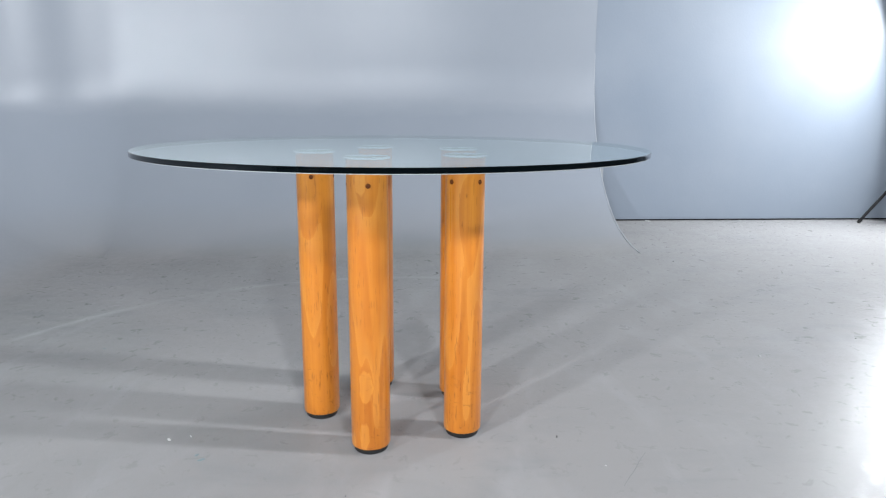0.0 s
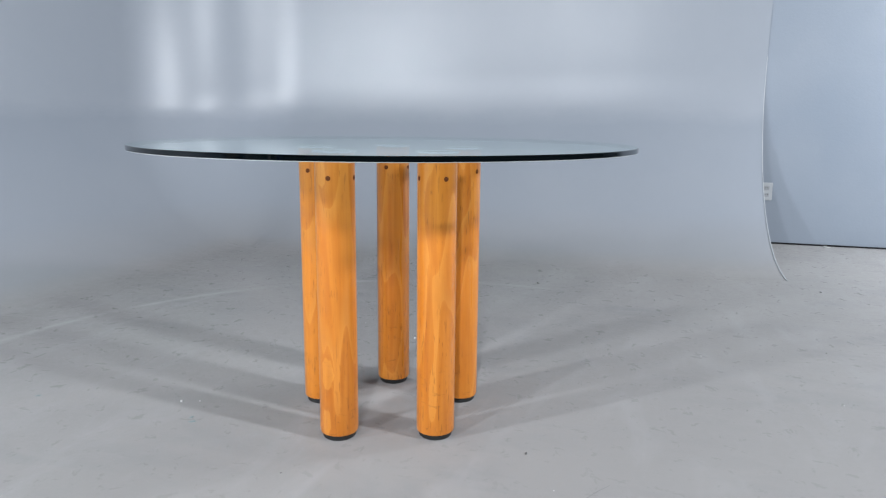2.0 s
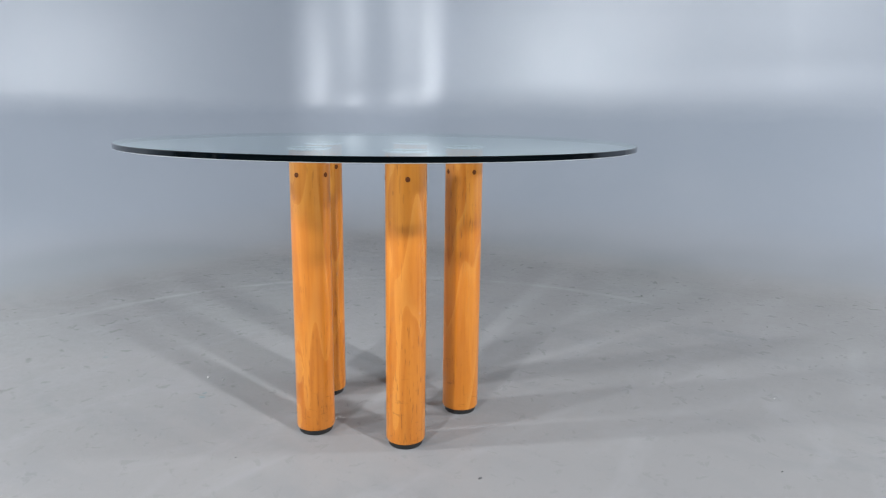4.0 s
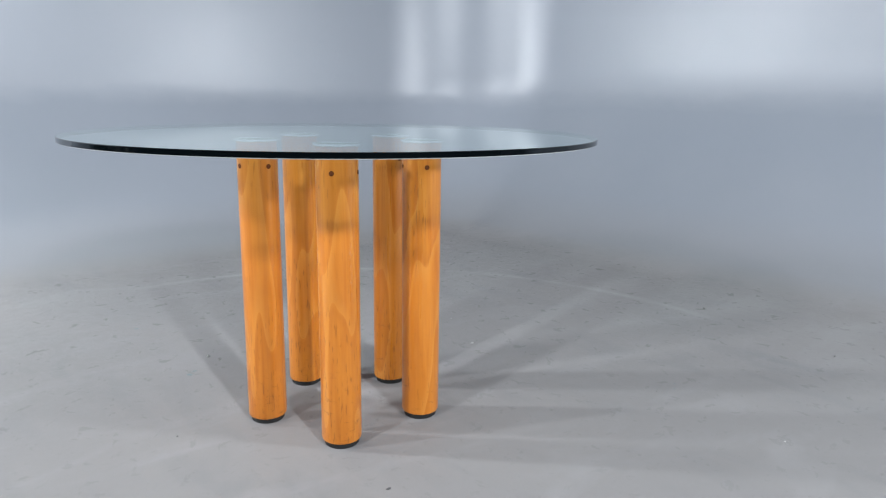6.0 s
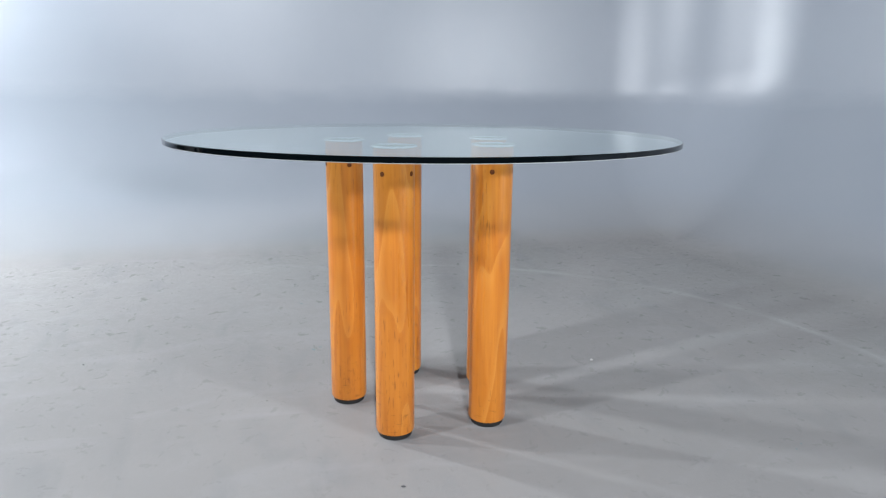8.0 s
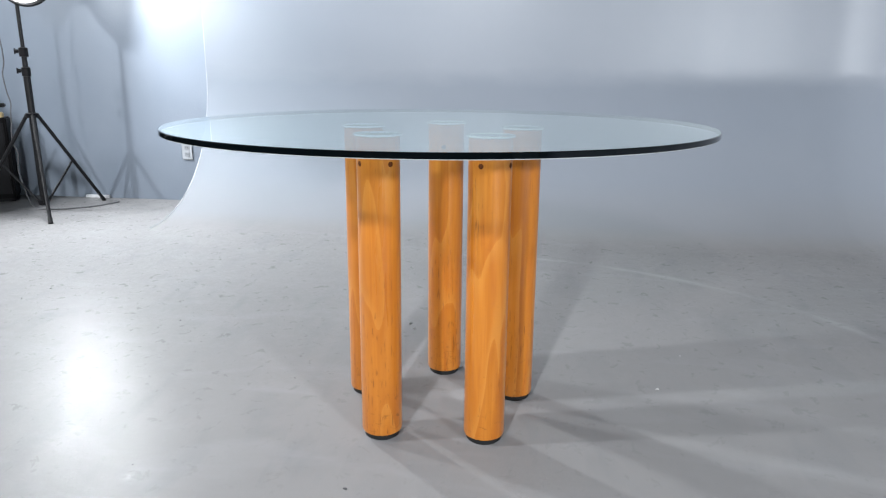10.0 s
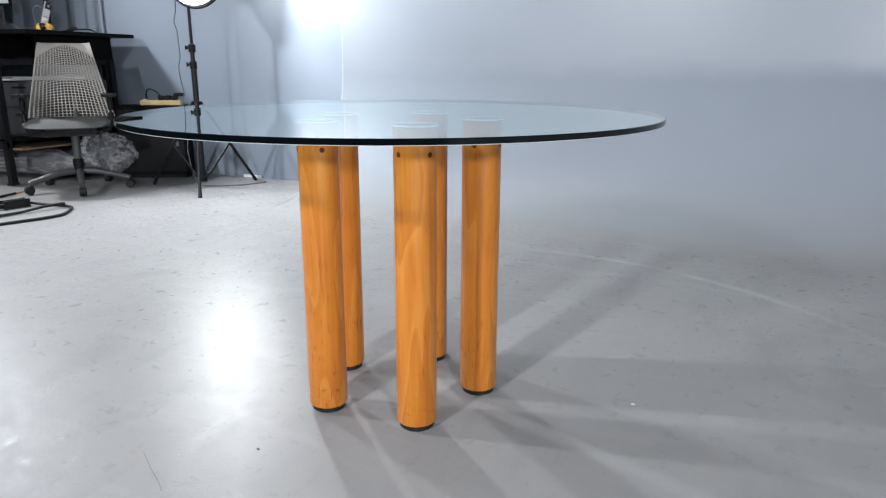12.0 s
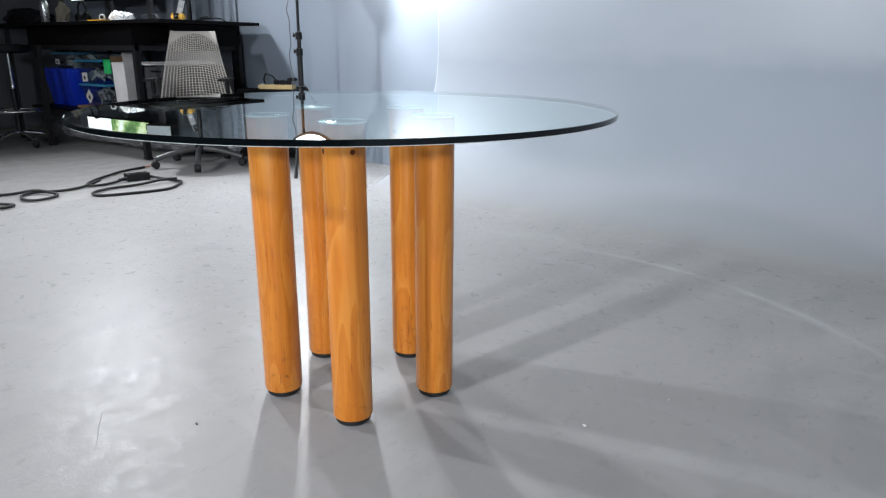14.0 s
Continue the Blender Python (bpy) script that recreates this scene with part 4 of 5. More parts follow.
def swivel_chair():
    """Faces +x, about its column."""
    t = thing("office_chair", pose(-1.855, -1.62, 0, 0, 0, 46), "grey mesh-back swivel office chair with black armrests", "chair")
    # curved lattice back
    bm = bmesh.new()
    nu, nv, foot_z, top_z = 21, 30, 0.475, 0.972

    def skin(u, z, off):
        h = (z - foot_z) / (top_z - foot_z)
        bow = 0.05 * (1 - u * u) * (1 - 0.3 * h)
        return (-0.215 - 0.045 * h + 0.03 * math.sin(math.pi * h) - bow - off, u * (0.268 - 0.122 * h + 0.012 * h * h) - 0.024, z)

    def row_z(u, v):
        # rows that lie closer and arch more towards the top
        return foot_z + (top_z - 0.012 - foot_z) * (1 - (1 - v) ** 1.3) - 0.085 * u * u * v ** 0.6

    def shell(u, v, off):
        return skin(u, row_z(u, v), off)

    for j in range(nv):
        for i in range(nu):
            u, v = 2 * (i + 0.5) / nu - 1, (j + 0.5) / nv
            hu, hv = 1 / nu, 0.5 / nv
            # thin slots near the top, square openings lower down, a plain margin
            fu, fv = 0.76 * (1 - 0.2 * abs(u) ** 4), 0.78 - 0.26 * v ** 1.5
            out = [(u - hu, v - hv), (u + hu, v - hv), (u + hu, v + hv), (u - hu, v + hv)]
            ins = [(u + a * hu * fu, v + b * hv * fv) for a, b in ((-1, -1), (1, -1), (1, 1), (-1, 1))]
            rings = [[bm.verts.new(shell(*q, off)) for q in ring] for off in (0.0, 0.006) for ring in (out, ins)]
            for q in range(4):
                w = (q + 1) % 4
                bm.faces.new((rings[0][q], rings[0][w], rings[1][w], rings[1][q]))
                bm.faces.new((rings[2][q], rings[3][q], rings[3][w], rings[2][w]))
                bm.faces.new((rings[1][q], rings[1][w], rings[3][w], rings[3][q]))
    # the plain top, deepest at its corners
    for i in range(nu):
        u0, u1 = 2 * i / nu - 1, 2 * (i + 1) / nu - 1
        for off in (0.0, 0.006):
            bm.faces.new([bm.verts.new(skin(u, z, off)) for u, z in ((u0, row_z(u0, 1)), (u1, row_z(u1, 1)), (u1, top_z), (u0, top_z))])
    bmesh.ops.remove_doubles(bm, verts=bm.verts, dist=0.0003)
    bmesh.ops.recalc_face_normals(bm, faces=bm.faces)
    back = part("backrest", bm, LATTICE, t, "warm grey plastic lattice back", smooth=False)
    # the rim round the sides and the top
    edge_r = [skin(1.01, foot_z + (top_z - foot_z) * j / 8, 0.003) for j in range(9)]
    edge_l = [skin(-1.01, foot_z + (top_z - foot_z) * j / 8, 0.003) for j in range(9)]
    rim = edge_l + [skin(u, top_z, 0.003) for u in (-0.9, -0.5, 0.0, 0.5, 0.9)] + edge_r[::-1]
    part("back_rim", tube_bm(rim, 0.0042, 8), LATTICE, back)
    part("back_spine", tube_bm([(-0.06, 0, 0.40), (-0.18, 0, 0.41), (-0.27, 0, 0.5), (-0.285, 0, 0.62)], 0.02, 12), BASE_GREY, t)
    # seat: a dished cushion with a rolled front
    bm = bmesh.new()
    n, m_ = 20, 20
    top, bot = [], []
    for j in range(m_ + 1):
        rt, rb = [], []
        for i in range(n + 1):
            u, v = 2 * i / n - 1, 2 * j / m_ - 1
            k = (abs(u) ** 4 + abs(v) ** 4) ** 0.25
            r = max(abs(u), abs(v))
            s = r / k if k > 1e-6 else 1
            x, y = 0.02 + 0.25 * u * s, 0.255 * v * s
            h = 0.03 * (1 - r ** 6) - 0.012 * (1 - v * v) - 0.02 * max(0, u) ** 3
            rt.append(bm.verts.new((x, y - 0.024, 0.462 + h)))
            rb.append(bm.verts.new((x, y - 0.024, 0.436 - 0.02 * (1 - r ** 4))))
        top.append(rt)
        bot.append(rb)
    for j in range(m_):
        for i in range(n):
            bm.faces.new((top[j][i], top[j][i + 1], top[j + 1][i + 1], top[j + 1][i]))
            bm.faces.new((bot[j][i], bot[j + 1][i], bot[j + 1][i + 1], bot[j][i + 1]))
    edge = [(0, i) for i in range(n)] + [(j, n) for j in range(m_)] + [(m_, n - i) for i in range(n)] + [(m_ - j, 0) for j in range(m_)]
    for a, b in zip(edge, edge[1:] + edge[:1]):
        bm.faces.new((top[a[0]][a[1]], bot[a[0]][a[1]], bot[b[0]][b[1]], top[b[0]][b[1]]))
    bmesh.ops.recalc_face_normals(bm, faces=bm.faces)
    part("seat", bm, SEAT_CLOTH, t, "grey fabric seat")
    part("seat_pan", box_bm(-0.17, -0.17, 0.375, 0.17, 0.17, 0.425, 0.02), BLACK, t)
    for s in (-1, 1):
        y = s * 0.262 - 0.024
        arm = part("arm_post", tube_bm([(0.0, s * 0.17, 0.395), (0.0, y - s * 0.02, 0.41), (-0.01, y, 0.48), (-0.01, y, 0.62)], 0.017, 12), BLACK, t)
        part("armrest", box_bm(-0.125, y - 0.047, 0.622, 0.125, y + 0.047, 0.641, 0.009), BLACK, arm)
        part("arm_bracket", box_bm(-0.04, y - 0.02 * s - 0.006, 0.425, 0.03, y - 0.02 * s + 0.006, 0.465, 0.003), WHITE_PLASTIC, arm, "pale bracket")
    col = part("column", rod_bm((0, 0, 0.1), (0, 0, 0.38), 0.026), BASE_GREY, t)
    part("column_sleeve", rod_bm((0, 0, 0.09), (0, 0, 0.21), 0.034), BLACK, col)
    for i in range(5):
        a = radians(7.6 + 72 * i)
        c, s = math.cos(a), math.sin(a)
        foot = part("base_leg", tube_bm([(0.03 * c, 0.03 * s, 0.125), (0.14 * c, 0.14 * s, 0.115), (0.26 * c, 0.26 * s, 0.085), (0.325 * c, 0.325 * s, 0.068)], 0.02, 10), BASE_GREY, t)
        w = Vector((-s, c, 0))
        ctr = Vector((0.322 * c + 0.012, 0.322 * s, 0.029))
        wheel = part("castor", rod_bm(ctr - w * 0.022, ctr + w * 0.022, 0.0285, None, 24), RUBBER, foot, "black castor")


swivel_chair()


def bar_stool():
    t = thing("bar_stool", pose(-1.45, -3.80, 0), "black round bar stool with chrome column and foot ring", "stool")
    part("seat", lathe_bm([(0, 0.80), (0.13, 0.80), (0.175, 0.815), (0.185, 0.84), (0.175, 0.868), (0.12, 0.876), (0, 0.872)], 40), BLACK, t)
    part("column", rod_bm((0, 0, 0.1), (0, 0, 0.5), 0.024), BLACK, t)
    part("piston", rod_bm((0, 0, 0.49), (0, 0, 0.8), 0.014), CHROME, t)
    part("sleeve", rod_bm((0, 0, 0.33), (0, 0, 0.55), 0.019), CHROME, t)
    part("foot_ring", tube_bm([(0.2 * math.cos(2 * math.pi * i / 12), 0.2 * math.sin(2 * math.pi * i / 12), 0.31) for i in range(12)], 0.011, 10, None, True), CHROME, t)
    for i in range(3):
        a = radians(120 * i)
        part("spoke", rod_bm((0.02 * math.cos(a), 0.02 * math.sin(a), 0.31), (0.195 * math.cos(a), 0.195 * math.sin(a), 0.31), 0.008), CHROME, t)
    for i in range(5):
        a = radians(20 + 72 * i)
        c, s = math.cos(a), math.sin(a)
        foot = part("base_leg", tube_bm([(0.02 * c, 0.02 * s, 0.12), (0.15 * c, 0.15 * s, 0.1), (0.27 * c, 0.27 * s, 0.066)], 0.016, 10), CHROME, t)
        w = Vector((-s, c, 0))
        ctr = Vector((0.275 * c, 0.275 * s, 0.028))
        part("castor", rod_bm(ctr - w * 0.02, ctr + w * 0.02, 0.0275, None, 20), RUBBER, foot, "black castor")


bar_stool()


# ---- things on the desk ----
TOP = 1.0565


def monitor(m, width, height, panes, label):
    t = thing("monitor", m, label, "monitor", "monitors")
    part("housing", box_bm(-0.03, -width / 2, -height / 2, 0.0, width / 2, height / 2, 0.006), BLACK, t)
    y = -width / 2 + 0.012
    for w, mat, lab in panes:
        part("screen", box_bm(0.0005, y, -height / 2 + 0.014, 0.002, y + w, height / 2 - 0.012), mat, t, lab, False)
        y += w
    return t


monitor(pose(-2.27, -3.65, 1.485, 0, 0, 4), 1.064, 0.43, ((0.42, SCREEN_WHITE, "lit white page"), (0.62, SCREEN_SCENE, "lit green landscape picture")), "wide black monitor, lit, showing a page and a landscape")
monitor(pose(-2.2, -2.78, 1.465, 0, 0, 22), 0.27, 0.40, ((0.246, SCREEN_PALE, "lit pale picture"),), "smaller black monitor, lit, turned inwards")


def monitor_stand(x, y, z1, label):
    t = thing("monitor_stand", pose(x, y, TOP), label, "monitor stand", "monitor stands")
    part("stand_base", box_bm(-0.1, -0.13, 0, 0.12, 0.13, 0.014, 0.005), BLACK, t)
    part("stand_neck", box_bm(-0.02, -0.035, 0.012, 0.01, 0.035, z1 - TOP, 0.006), GREY_METAL, t)


monitor_stand(-2.33, -3.62, 1.42, "dark metal stand under the wide monitor")
monitor_stand(-2.26, -2.81, 1.42, "dark metal stand under the side monitor")
solid("post", rod_bm((-2.45, -2.52, TOP), (-2.45, -2.52, 1.75), 0.02), BLACK_STEEL, "black clamp post standing on the desk", "post")


def tissue_heap():
    bm = bmesh.new()
    for k in range(7):
        b0 = len(bm.verts)
        made = bmesh.ops.create_icosphere(bm, subdivisions=3, radius=1.0)["verts"]
        cx, cy, s = random.uniform(-0.05, 0.05), random.uniform(-0.13, 0.13), random.uniform(0.035, 0.06)
        for v in made:
            p = v.co.copy()
            q = 1 + 0.55 * noise.noise(p * 2.6 + Vector((k * 7, 0, 0))) + 0.25 * noise.noise(p * 7)
            v.co = Vector((cx + p.x * s * q, cy + p.y * s * q, max(0.0, 0.035 + p.z * s * q * 0.9)))
    return solid("tissue_heap", bm, TISSUE, "heap of crumpled white tissue on the desk", "tissue", pose(-1.95, -2.71, TOP) @ Matrix.Diagonal((0.8, 0.78, 0.98, 1)))


tissue_heap()


def small_gadget():
    t = thing("web_camera", pose(-1.88, -2.90, TOP, 0, 0, 50), "small white cube camera standing on the desk", "camera")
    part("camera_body", box_bm(-0.022, -0.022, 0.01, 0.022, 0.022, 0.062, 0.009), WHITE_PLASTIC, t)
    part("lens", lathe_bm([(0, 0), (0.014, 0), (0.014, 0.003), (0, 0.004)], 20, None, along((0.0215, 0, 0.038), (1, 0, 0.038))), BLACK, t)
    part("stand", box_bm(-0.018, -0.018, 0, 0.018, 0.018, 0.01, 0.003), WHITE_PLASTIC, t)


small_gadget()
solid("yellow_cloth", box_bm(-0.05, -0.09, 0, 0.05, 0.09, 0.012, 0.005), YELLOW, "yellow packet lying flat on the desk", "packet", pose(-1.80, -2.80, TOP, 0, 0, 8))
solid("paper_sheet", box_bm(-0.11, -0.15, 0, 0.11, 0.15, 0.002), WHITE_CARD, "white paper sheet on the desk", "paper", pose(-1.80, -3.12, TOP, 0, 0, 8))


def tape_tool():
    t = thing("tape_tool", pose(-1.99, -1.95, TOP, 0, 0, 40), "yellow and black hand tool on the desk end", "tool")
    part("tool_body", box_bm(-0.036, -0.05, 0, 0.036, 0.05, 0.048, 0.012), YELLOW, t)
    part("grip", box_bm(-0.02, -0.03, 0.012, 0.038, 0.012, 0.051, 0.006), BLACK, t)
    part("tool_nose", rod_bm((0.04, 0, 0.02), (0.085, 0, 0.014), 0.014, 0.01), BLACK, t)


tape_tool()


def upright_speaker():
    t = thing("speaker_unit", pose(-2.07, -2.085, TOP + 0.009, 0, 0, 52) @ pose(0, 0, 0, -17, 0, 0), "slim white and black upright speaker leaning over on the desk", "speaker")
    part("speaker_body", box_bm(-0.03, -0.024, 0, 0.01, 0.024, 0.205, 0.008), BLACK, t)
    part("front_panel", box_bm(0.0105, -0.022, 0.02, 0.015, 0.022, 0.15, 0.003), EDGE, t, "pale grey front")
    part("side_trim", box_bm(0.0105, -0.022, 0.152, 0.013, -0.015, 0.2, 0.001), EDGE, t, "pale grey trim")
    part("cone", lathe_bm([(0, 0.003), (0.007, 0.004), (0.013, 0.001), (0.018, 0.004), (0.02, 0.0), (0, -0.002)], 28, None, along((0.0152, 0, 0.08), (1, 0, 0.08))), SILVER, t, "round silver cone")
    part("badge", box_bm(0.0131, 0.0, 0.165, 0.0138, 0.012, 0.18), GREY_METAL, t)


upright_speaker()


def bottle():
    return solid("steel_bottle", lathe_bm([(0, 0), (0.034, 0), (0.037, 0.004), (0.037, 0.17), (0.03, 0.195), (0.018, 0.205), (0.02, 0.23), (0.018, 0.24), (0, 0.24)], 32), SILVER, "brushed steel drinking bottle on the desk", "bottle", pose(-1.86, -3.91, TOP))


bottle()


def dark_bag():
    bm = bmesh.new()
    bmesh.ops.create_icosphere(bm, subdivisions=4, radius=1.0)
    for v in bm.verts:
        p = v.co.copy()
        k = 1 + 0.25 * noise.noise(p * 1.7) + 0.12 * noise.noise(p * 5)
        v.co = Vector((p.x * 0.2 * k, p.y * 0.3 * k, max(-0.0, 0.06 + p.z * 0.1 * k)))
    return solid("cloth_bag", bm, BLACK, "soft dark bag slumped on the desk", "bag", pose(-2.0, -4.62, TOP))


def side_table():
    t = thing("side_desk", pose(-2.1, -4.75, 0), "dark side desk beyond the workbench", "desk")
    part("desktop", box_bm(-0.6, -0.44, 1.03, 0.45, 0.44, 1.056, 0.003), DARK_WOOD, t)
    for x in (-0.56, 0.4):
        for y in (-0.42, 0.38):
            part("leg", box_bm(x, y, 0, x + 0.04, y + 0.04, 1.029, 0.004), BLACK_STEEL, t)


side_table()
dark_bag()


def ear_cups():
    t = thing("headphones", pose(-2.0, -3.45, TOP), "black headphones lying on the desk", "headphones")
    for y in (-0.07, 0.07):
        cup = part("ear_cup", lathe_bm([(0, 0.0), (0.04, 0.0), (0.045, 0.01), (0.045, 0.03), (0.035, 0.04), (0, 0.04)], 28, None, pose(0, y, 0.046, 0, 90, 0)), BLACK, t)
    part("band", tube_bm([(0.02, -0.07, 0.085), (0.02, -0.06, 0.15), (0.02, 0, 0.18), (0.02, 0.06, 0.15), (0.02, 0.07, 0.085)], 0.008, 10), BLACK, t)


ear_cups()
solid("laptop_stand", box_bm(-0.12, -0.14, 0, 0.1, 0.14, 0.02, 0.005), GREY_METAL, "flat grey metal stand on the desk", "stand", pose(-1.93, -3.1, TOP))


def cloth_heap():
    bm = bmesh.new()
    bmesh.ops.create_icosphere(bm, subdivisions=4, radius=1.0)
    for v in bm.verts:
        p = v.co.copy()
        k = 1 + 0.3 * noise.noise(p * 1.9 + Vector((3, 0, 0))) + 0.16 * noise.noise(p * 4.5) + 0.06 * noise.noise(p * 11)
        v.co = Vector((p.x * 0.06 * k, p.y * 0.062 * k + 0.02 * p.z, max(0.0, 0.085 + p.z * 0.1 * k)))
    return solid("cloth_heap", bm, TAUPE, "dark taupe cloth bundle standing on the desk", "cloth", pose(-2.0, -3.87, TOP))


cloth_heap()
solid("desk_lead", tube_bm([(-1.98, -2.60, TOP + 0.003), (-2.0, -2.52, TOP + 0.035), (-2.02, -2.42, TOP + 0.062), (-2.02, -2.33, TOP + 0.055), (-2.0, -2.24, TOP + 0.02), (-2.0, -2.18, TOP + 0.003)], 0.002), GREY_METAL, "thin grey lead arching over the desk", "cable")
solid("desk_lead", tube_bm([(-2.03, -2.1, TOP + 0.003), (-2.05, -2.12, TOP + 0.06), (-2.06, -2.15, TOP + 0.12), (-2.06, -2.13, TOP + 0.165), (-2.07, -2.09, TOP + 0.17), (-2.09, -2.07, TOP + 0.12), (-2.1, -2.1, TOP + 0.003)], 0.0014), LEAD_GREY, "thin grey lead standing in a loop beside the speaker", "cable")
solid("desk_lead", tube_bm([(-2.15, -1.95, TOP + 0.004), (-2.2, -1.97, TOP + 0.025), (-2.27, -1.99, TOP + 0.035), (-2.3, -2.06, TOP + 0.02), (-2.22, -2.08, TOP + 0.004), (-2.2, -2.0, TOP + 0.015), (-2.34, -1.96, TOP + 0.025), (-2.42, -1.97, TOP + 0.004)], 0.0045), RUBBER, "tangle of black lead on the desk", "cable")

# ---- on the walls ----
solid("conduit", rod_bm((WEST + 0.014, -2.28, 0.02), (WEST + 0.014, -2.28, CEILING - 0.01), 0.011), WALL, "thin painted conduit running up the wall", "conduit")
LEAD_DROP = [(-2.37 + 0.004 * math.sin(2.1 * k), -1.125 + 0.011 * math.sin(1.15 * k) + 0.004 * math.sin(2.7 * k), 1.36 - 0.06 * k) for k in range(20)]
solid("hanging_lead", tube_bm([(-2.40, -0.98, 1.38), (-2.38, -1.08, 1.385)] + LEAD_DROP + [(-2.35, -1.05, 0.02), (-2.3, -0.9, 0.006), (-2.42, -0.7, 0.006), (-2.6, -0.62, 0.006)], 0.0038), LEAD_GREY, "thin wavy grey lead hanging from the lamp to the floor", "cable")
wall_socket(Matrix.Translation((1.16, north(1.16) - 0.001, 0.345)) @ pose(0, 0, 0, 0, 0, math.degrees(math.atan(SLOPE))), "white double wall socket beside the cyclorama's edge")
wall_socket(pose(WEST + 0.001, -0.2, 0.33, 0, 0, 90), "white double wall socket beside the cyclorama's foot")
solid("floor_plate", box_bm(WEST + 0.002, -0.95, 0.0005, WEST + 0.02, -0.78, 0.02, 0.002), WHITE_PLASTIC, "small white strip at the wall's foot", "strip")


# ---- on the floor ----
def floor_lead():
    t = thing("extension_lead", pose(0, 0, 0), "black extension lead coiled loosely on the floor with an inline box", "cable")
    r = 0.0085
    z = r + 0.0005
    part("lead", tube_bm([(-1.50, -1.80, z), (-1.32, -1.76, z), (-1.15, -1.66, z), (-1.0, -1.55, z), (-0.91, -1.44, z), (-0.95, -1.37, z), (-1.06, -1.39, z), (-1.16, -1.42, z + 0.01)], r, 10), RUBBER, t)
    part("lead", tube_bm([(-1.30, -1.40, z + 0.01), (-1.34, -1.28, z), (-1.36, -1.10, z), (-1.27, -0.99, z), (-1.15, -0.93, z), (-0.95, -0.98, z), (-0.80, -1.06, z), (-0.82, -1.17, z), (-0.95, -1.22, z), (-1.12, -1.2, z), (-1.26, -1.18, z + 0.012), (-1.36, -1.14, z + 0.016)], r, 10), RUBBER, t)
    part("lead", tube_bm([(-1.0, -1.45, z + 0.016), (-0.86, -1.40, z), (-0.72, -1.38, z), (-0.60, -1.44, z), (-0.52, -1.42, z), (-0.47, -1.3, z), (-0.5, -1.21, z), (-0.6, -1.22, z), (-0.66, -1.3, z), (-0.6, -1.43, z + 0.014), (-0.5, -1.5, z), (-0.38, -1.52, z), (-0.28, -1.42, z), (-0.22, -1.28, z), (-0.26, -1.16, z), (-0.33, -1.14, z), (-0.37, -1.2, z), (-0.2, -1.4, z), (0.2, -1.7, z), (0.7, -2.2, z), (0.9, -3.2, z)], r, 10), RUBBER, t)
    part("orange_end", tube_bm([(-1.62, -1.86, 0.006), (-1.56, -1.83, 0.006), (-1.50, -1.80, 0.008)], 0.005, 8), COPPER, t, "thin orange flex")
    bx = part("inline_box", box_bm(-0.062, -0.025, 0.001, 0.062, 0.025, 0.036, 0.011, None, pose(-1.23, -1.41, 0, 0, 0, 170)), RUBBER, t, "chunky dark inline connector")
    part("connector_end", rod_bm((-1.172, -1.42, 0.018), (-1.1, -1.405, 0.016), 0.013, 0.01), RUBBER, bx)


floor_lead()


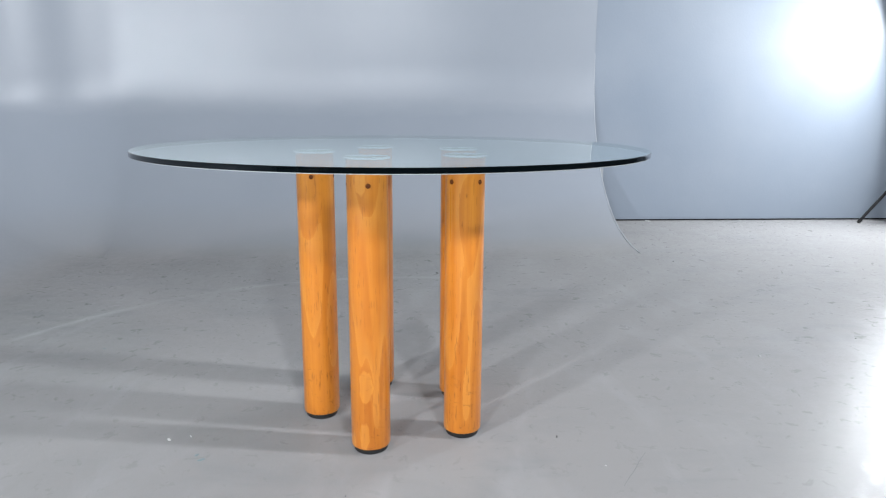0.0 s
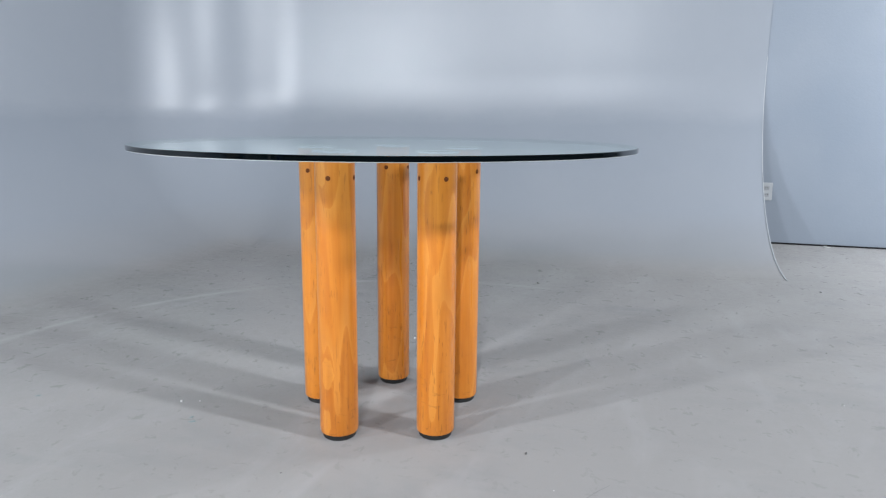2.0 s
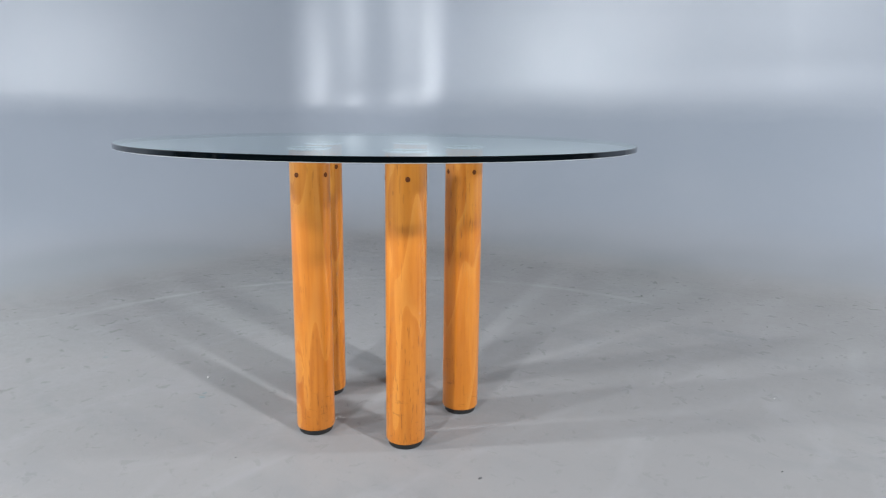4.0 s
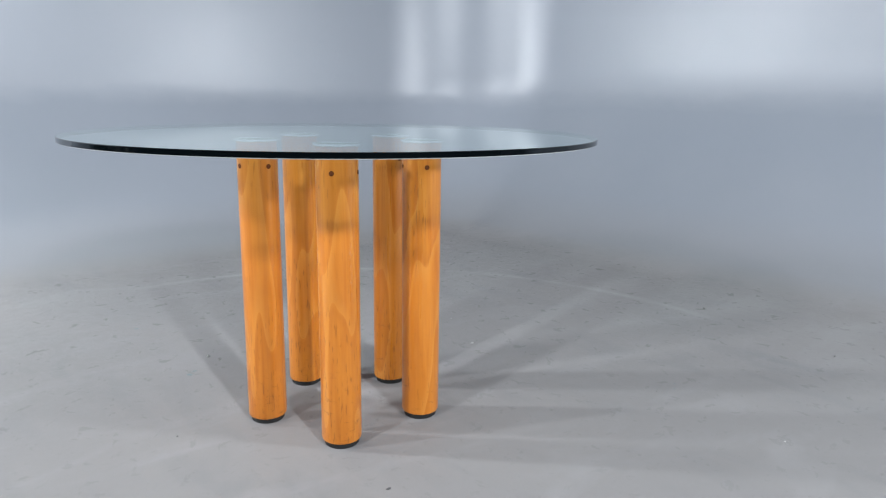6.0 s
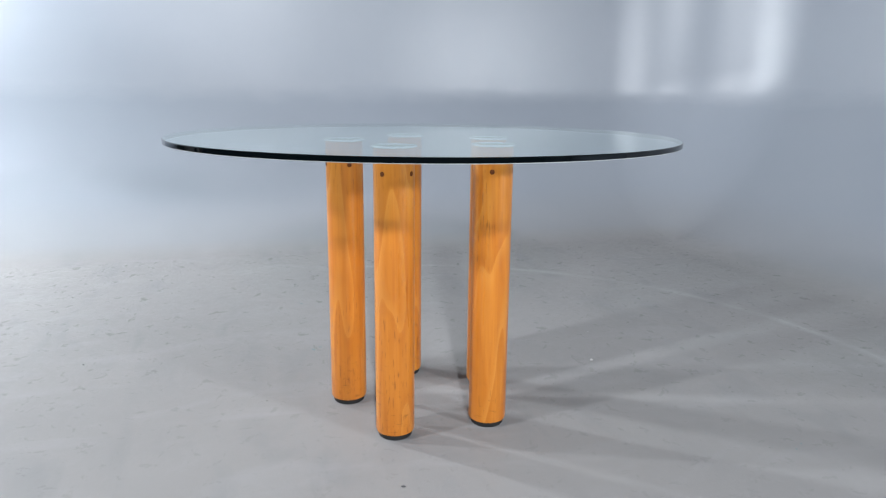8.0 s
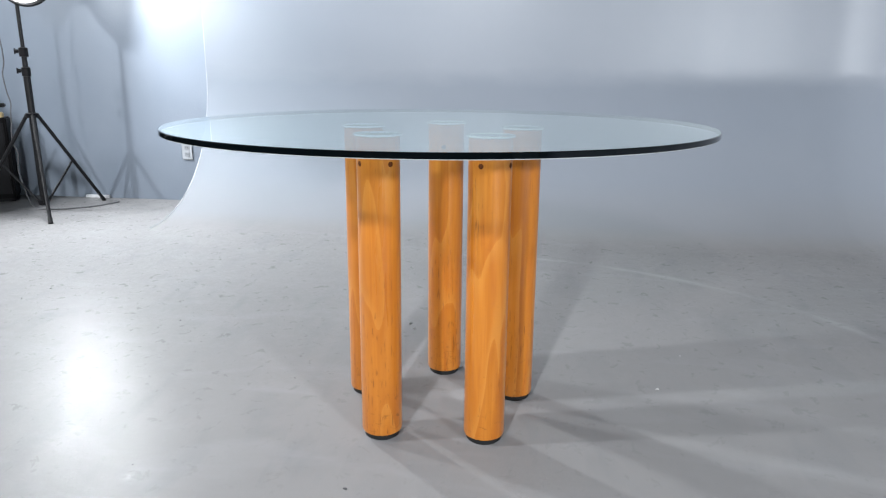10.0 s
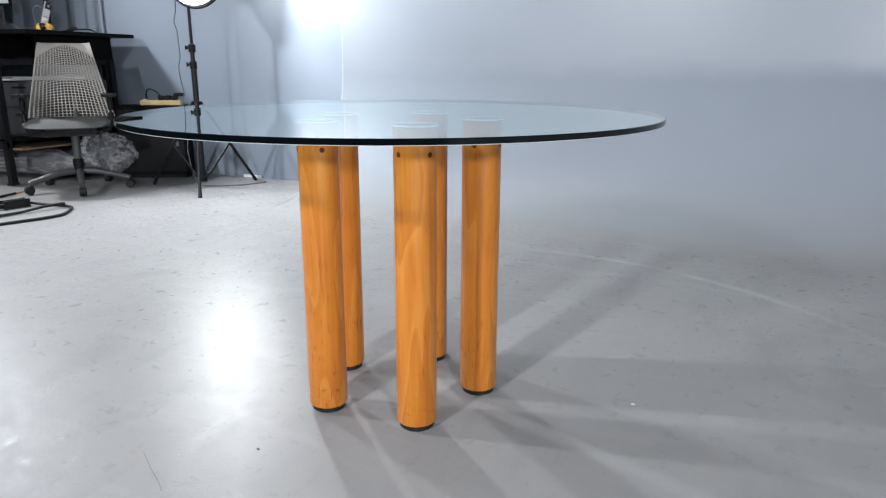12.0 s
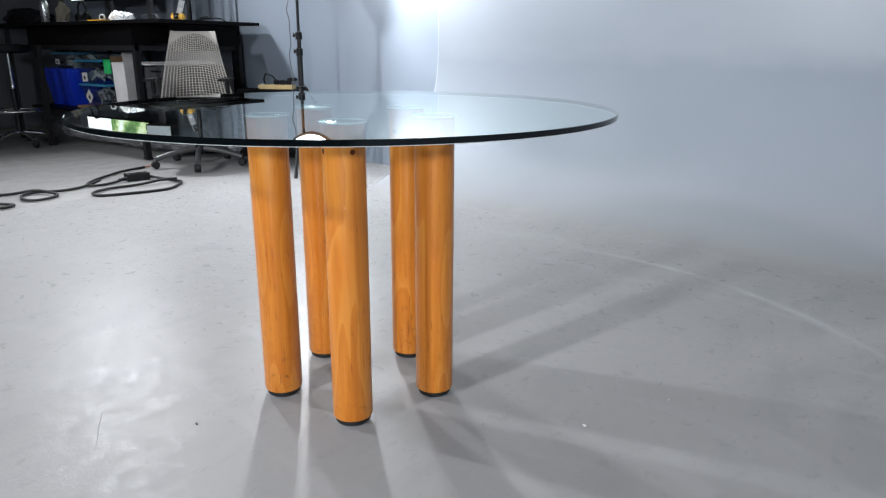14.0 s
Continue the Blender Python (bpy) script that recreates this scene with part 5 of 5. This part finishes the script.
def floor_debris(name, spots, mat, label, size, tall=1.0):
    bm = bmesh.new()
    for x, y, s in spots:
        made = bmesh.ops.create_icosphere(bm, subdivisions=1, radius=1.0)["verts"]
        a = random.uniform(0, math.pi)
        lx, ly = s * size * random.uniform(0.9, 1.6), s * size * random.uniform(0.4, 0.8)
        for v in made:
            k = random.uniform(0.75, 1.2)
            px, py = v.co.x * lx * k, v.co.y * ly * k
            v.co = Vector((x + px * math.cos(a) - py * math.sin(a), y + px * math.sin(a) + py * math.cos(a), max(0.0003, (0.0012 + v.co.z * 0.0022 * s) * tall)))
    ob = solid(name, bm, mat, label, "debris", None, "", False)
    ob["kind"] = "stuff"


def scatter(count, x0, x1, y0, y1, low, high):
    return [(random.uniform(x0, x1), random.uniform(y0, y1), random.uniform(low, high)) for _ in range(count)]


floor_debris("grit", [(-0.007, 3.434, 2.2), (0.316, 1.681, 1.5), (1.29, 3.739, 1.8), (0.55, 3.3, 1.6)] + scatter(46, -1.6, 2.4, -0.8, 4.0, 0.4, 1.1), DEBRIS_DARK, "scattered dark grit on the painted floor", 0.003)
floor_debris("paint_chips", [(-0.258, 2.413, 1.8), (-0.668, 1.65, 2.0), (-0.62, 1.67, 1.0)] + scatter(22, -1.6, 2.4, -0.8, 4.0, 0.3, 0.8), DEBRIS_PALE, "scattered pale paint chips on the floor", 0.0032)
TEAL = material("teal_paint_mark", (0.12, 0.17, 0.18), 0.6)
PENCIL = material("dark_scratch_mark", (0.13, 0.13, 0.135), 0.7)
floor_debris("paint_mark", [(-0.572, 1.575, 2.6), (-0.553, 1.553, 3.0), (-1.079, 1.543, 2.2), (0.36, 2.671, 2.0), (0.38, 2.64, 1.4)] + scatter(9, -1.2, 2.0, 0.0, 3.8, 0.8, 1.8), TEAL, "small teal paint marks on the floor", 0.0026, 0.25)
solid("floor_scratch", tube_bm([(0.43, 1.45, -0.0006), (0.452, 1.487, -0.0004), (0.47, 1.515, -0.0004), (0.498, 1.566, -0.0004), (0.522, 1.603, -0.0006)], 0.0010, 6), PENCIL, "dark curved scratch in the floor paint", "scratch")
solid("floor_scratch", tube_bm([(0.02, 0.57, -0.0006), (0.029, 0.591, -0.0003), (0.033, 0.62, -0.0003), (0.05, 0.65, -0.0006)], 0.0012, 6), PENCIL, "short dark scratch in the floor paint", "scratch")
floor_debris("wall_crumbs", [(1.54, 5.10, 3.0), (1.56, 5.09, 2.0), (1.50, 5.10, 1.6), (2.26, 5.16, 2.2), (2.3, 5.165, 1.4)], DEBRIS_PALE, "pale crumbs of filler at the wall's foot", 0.006)
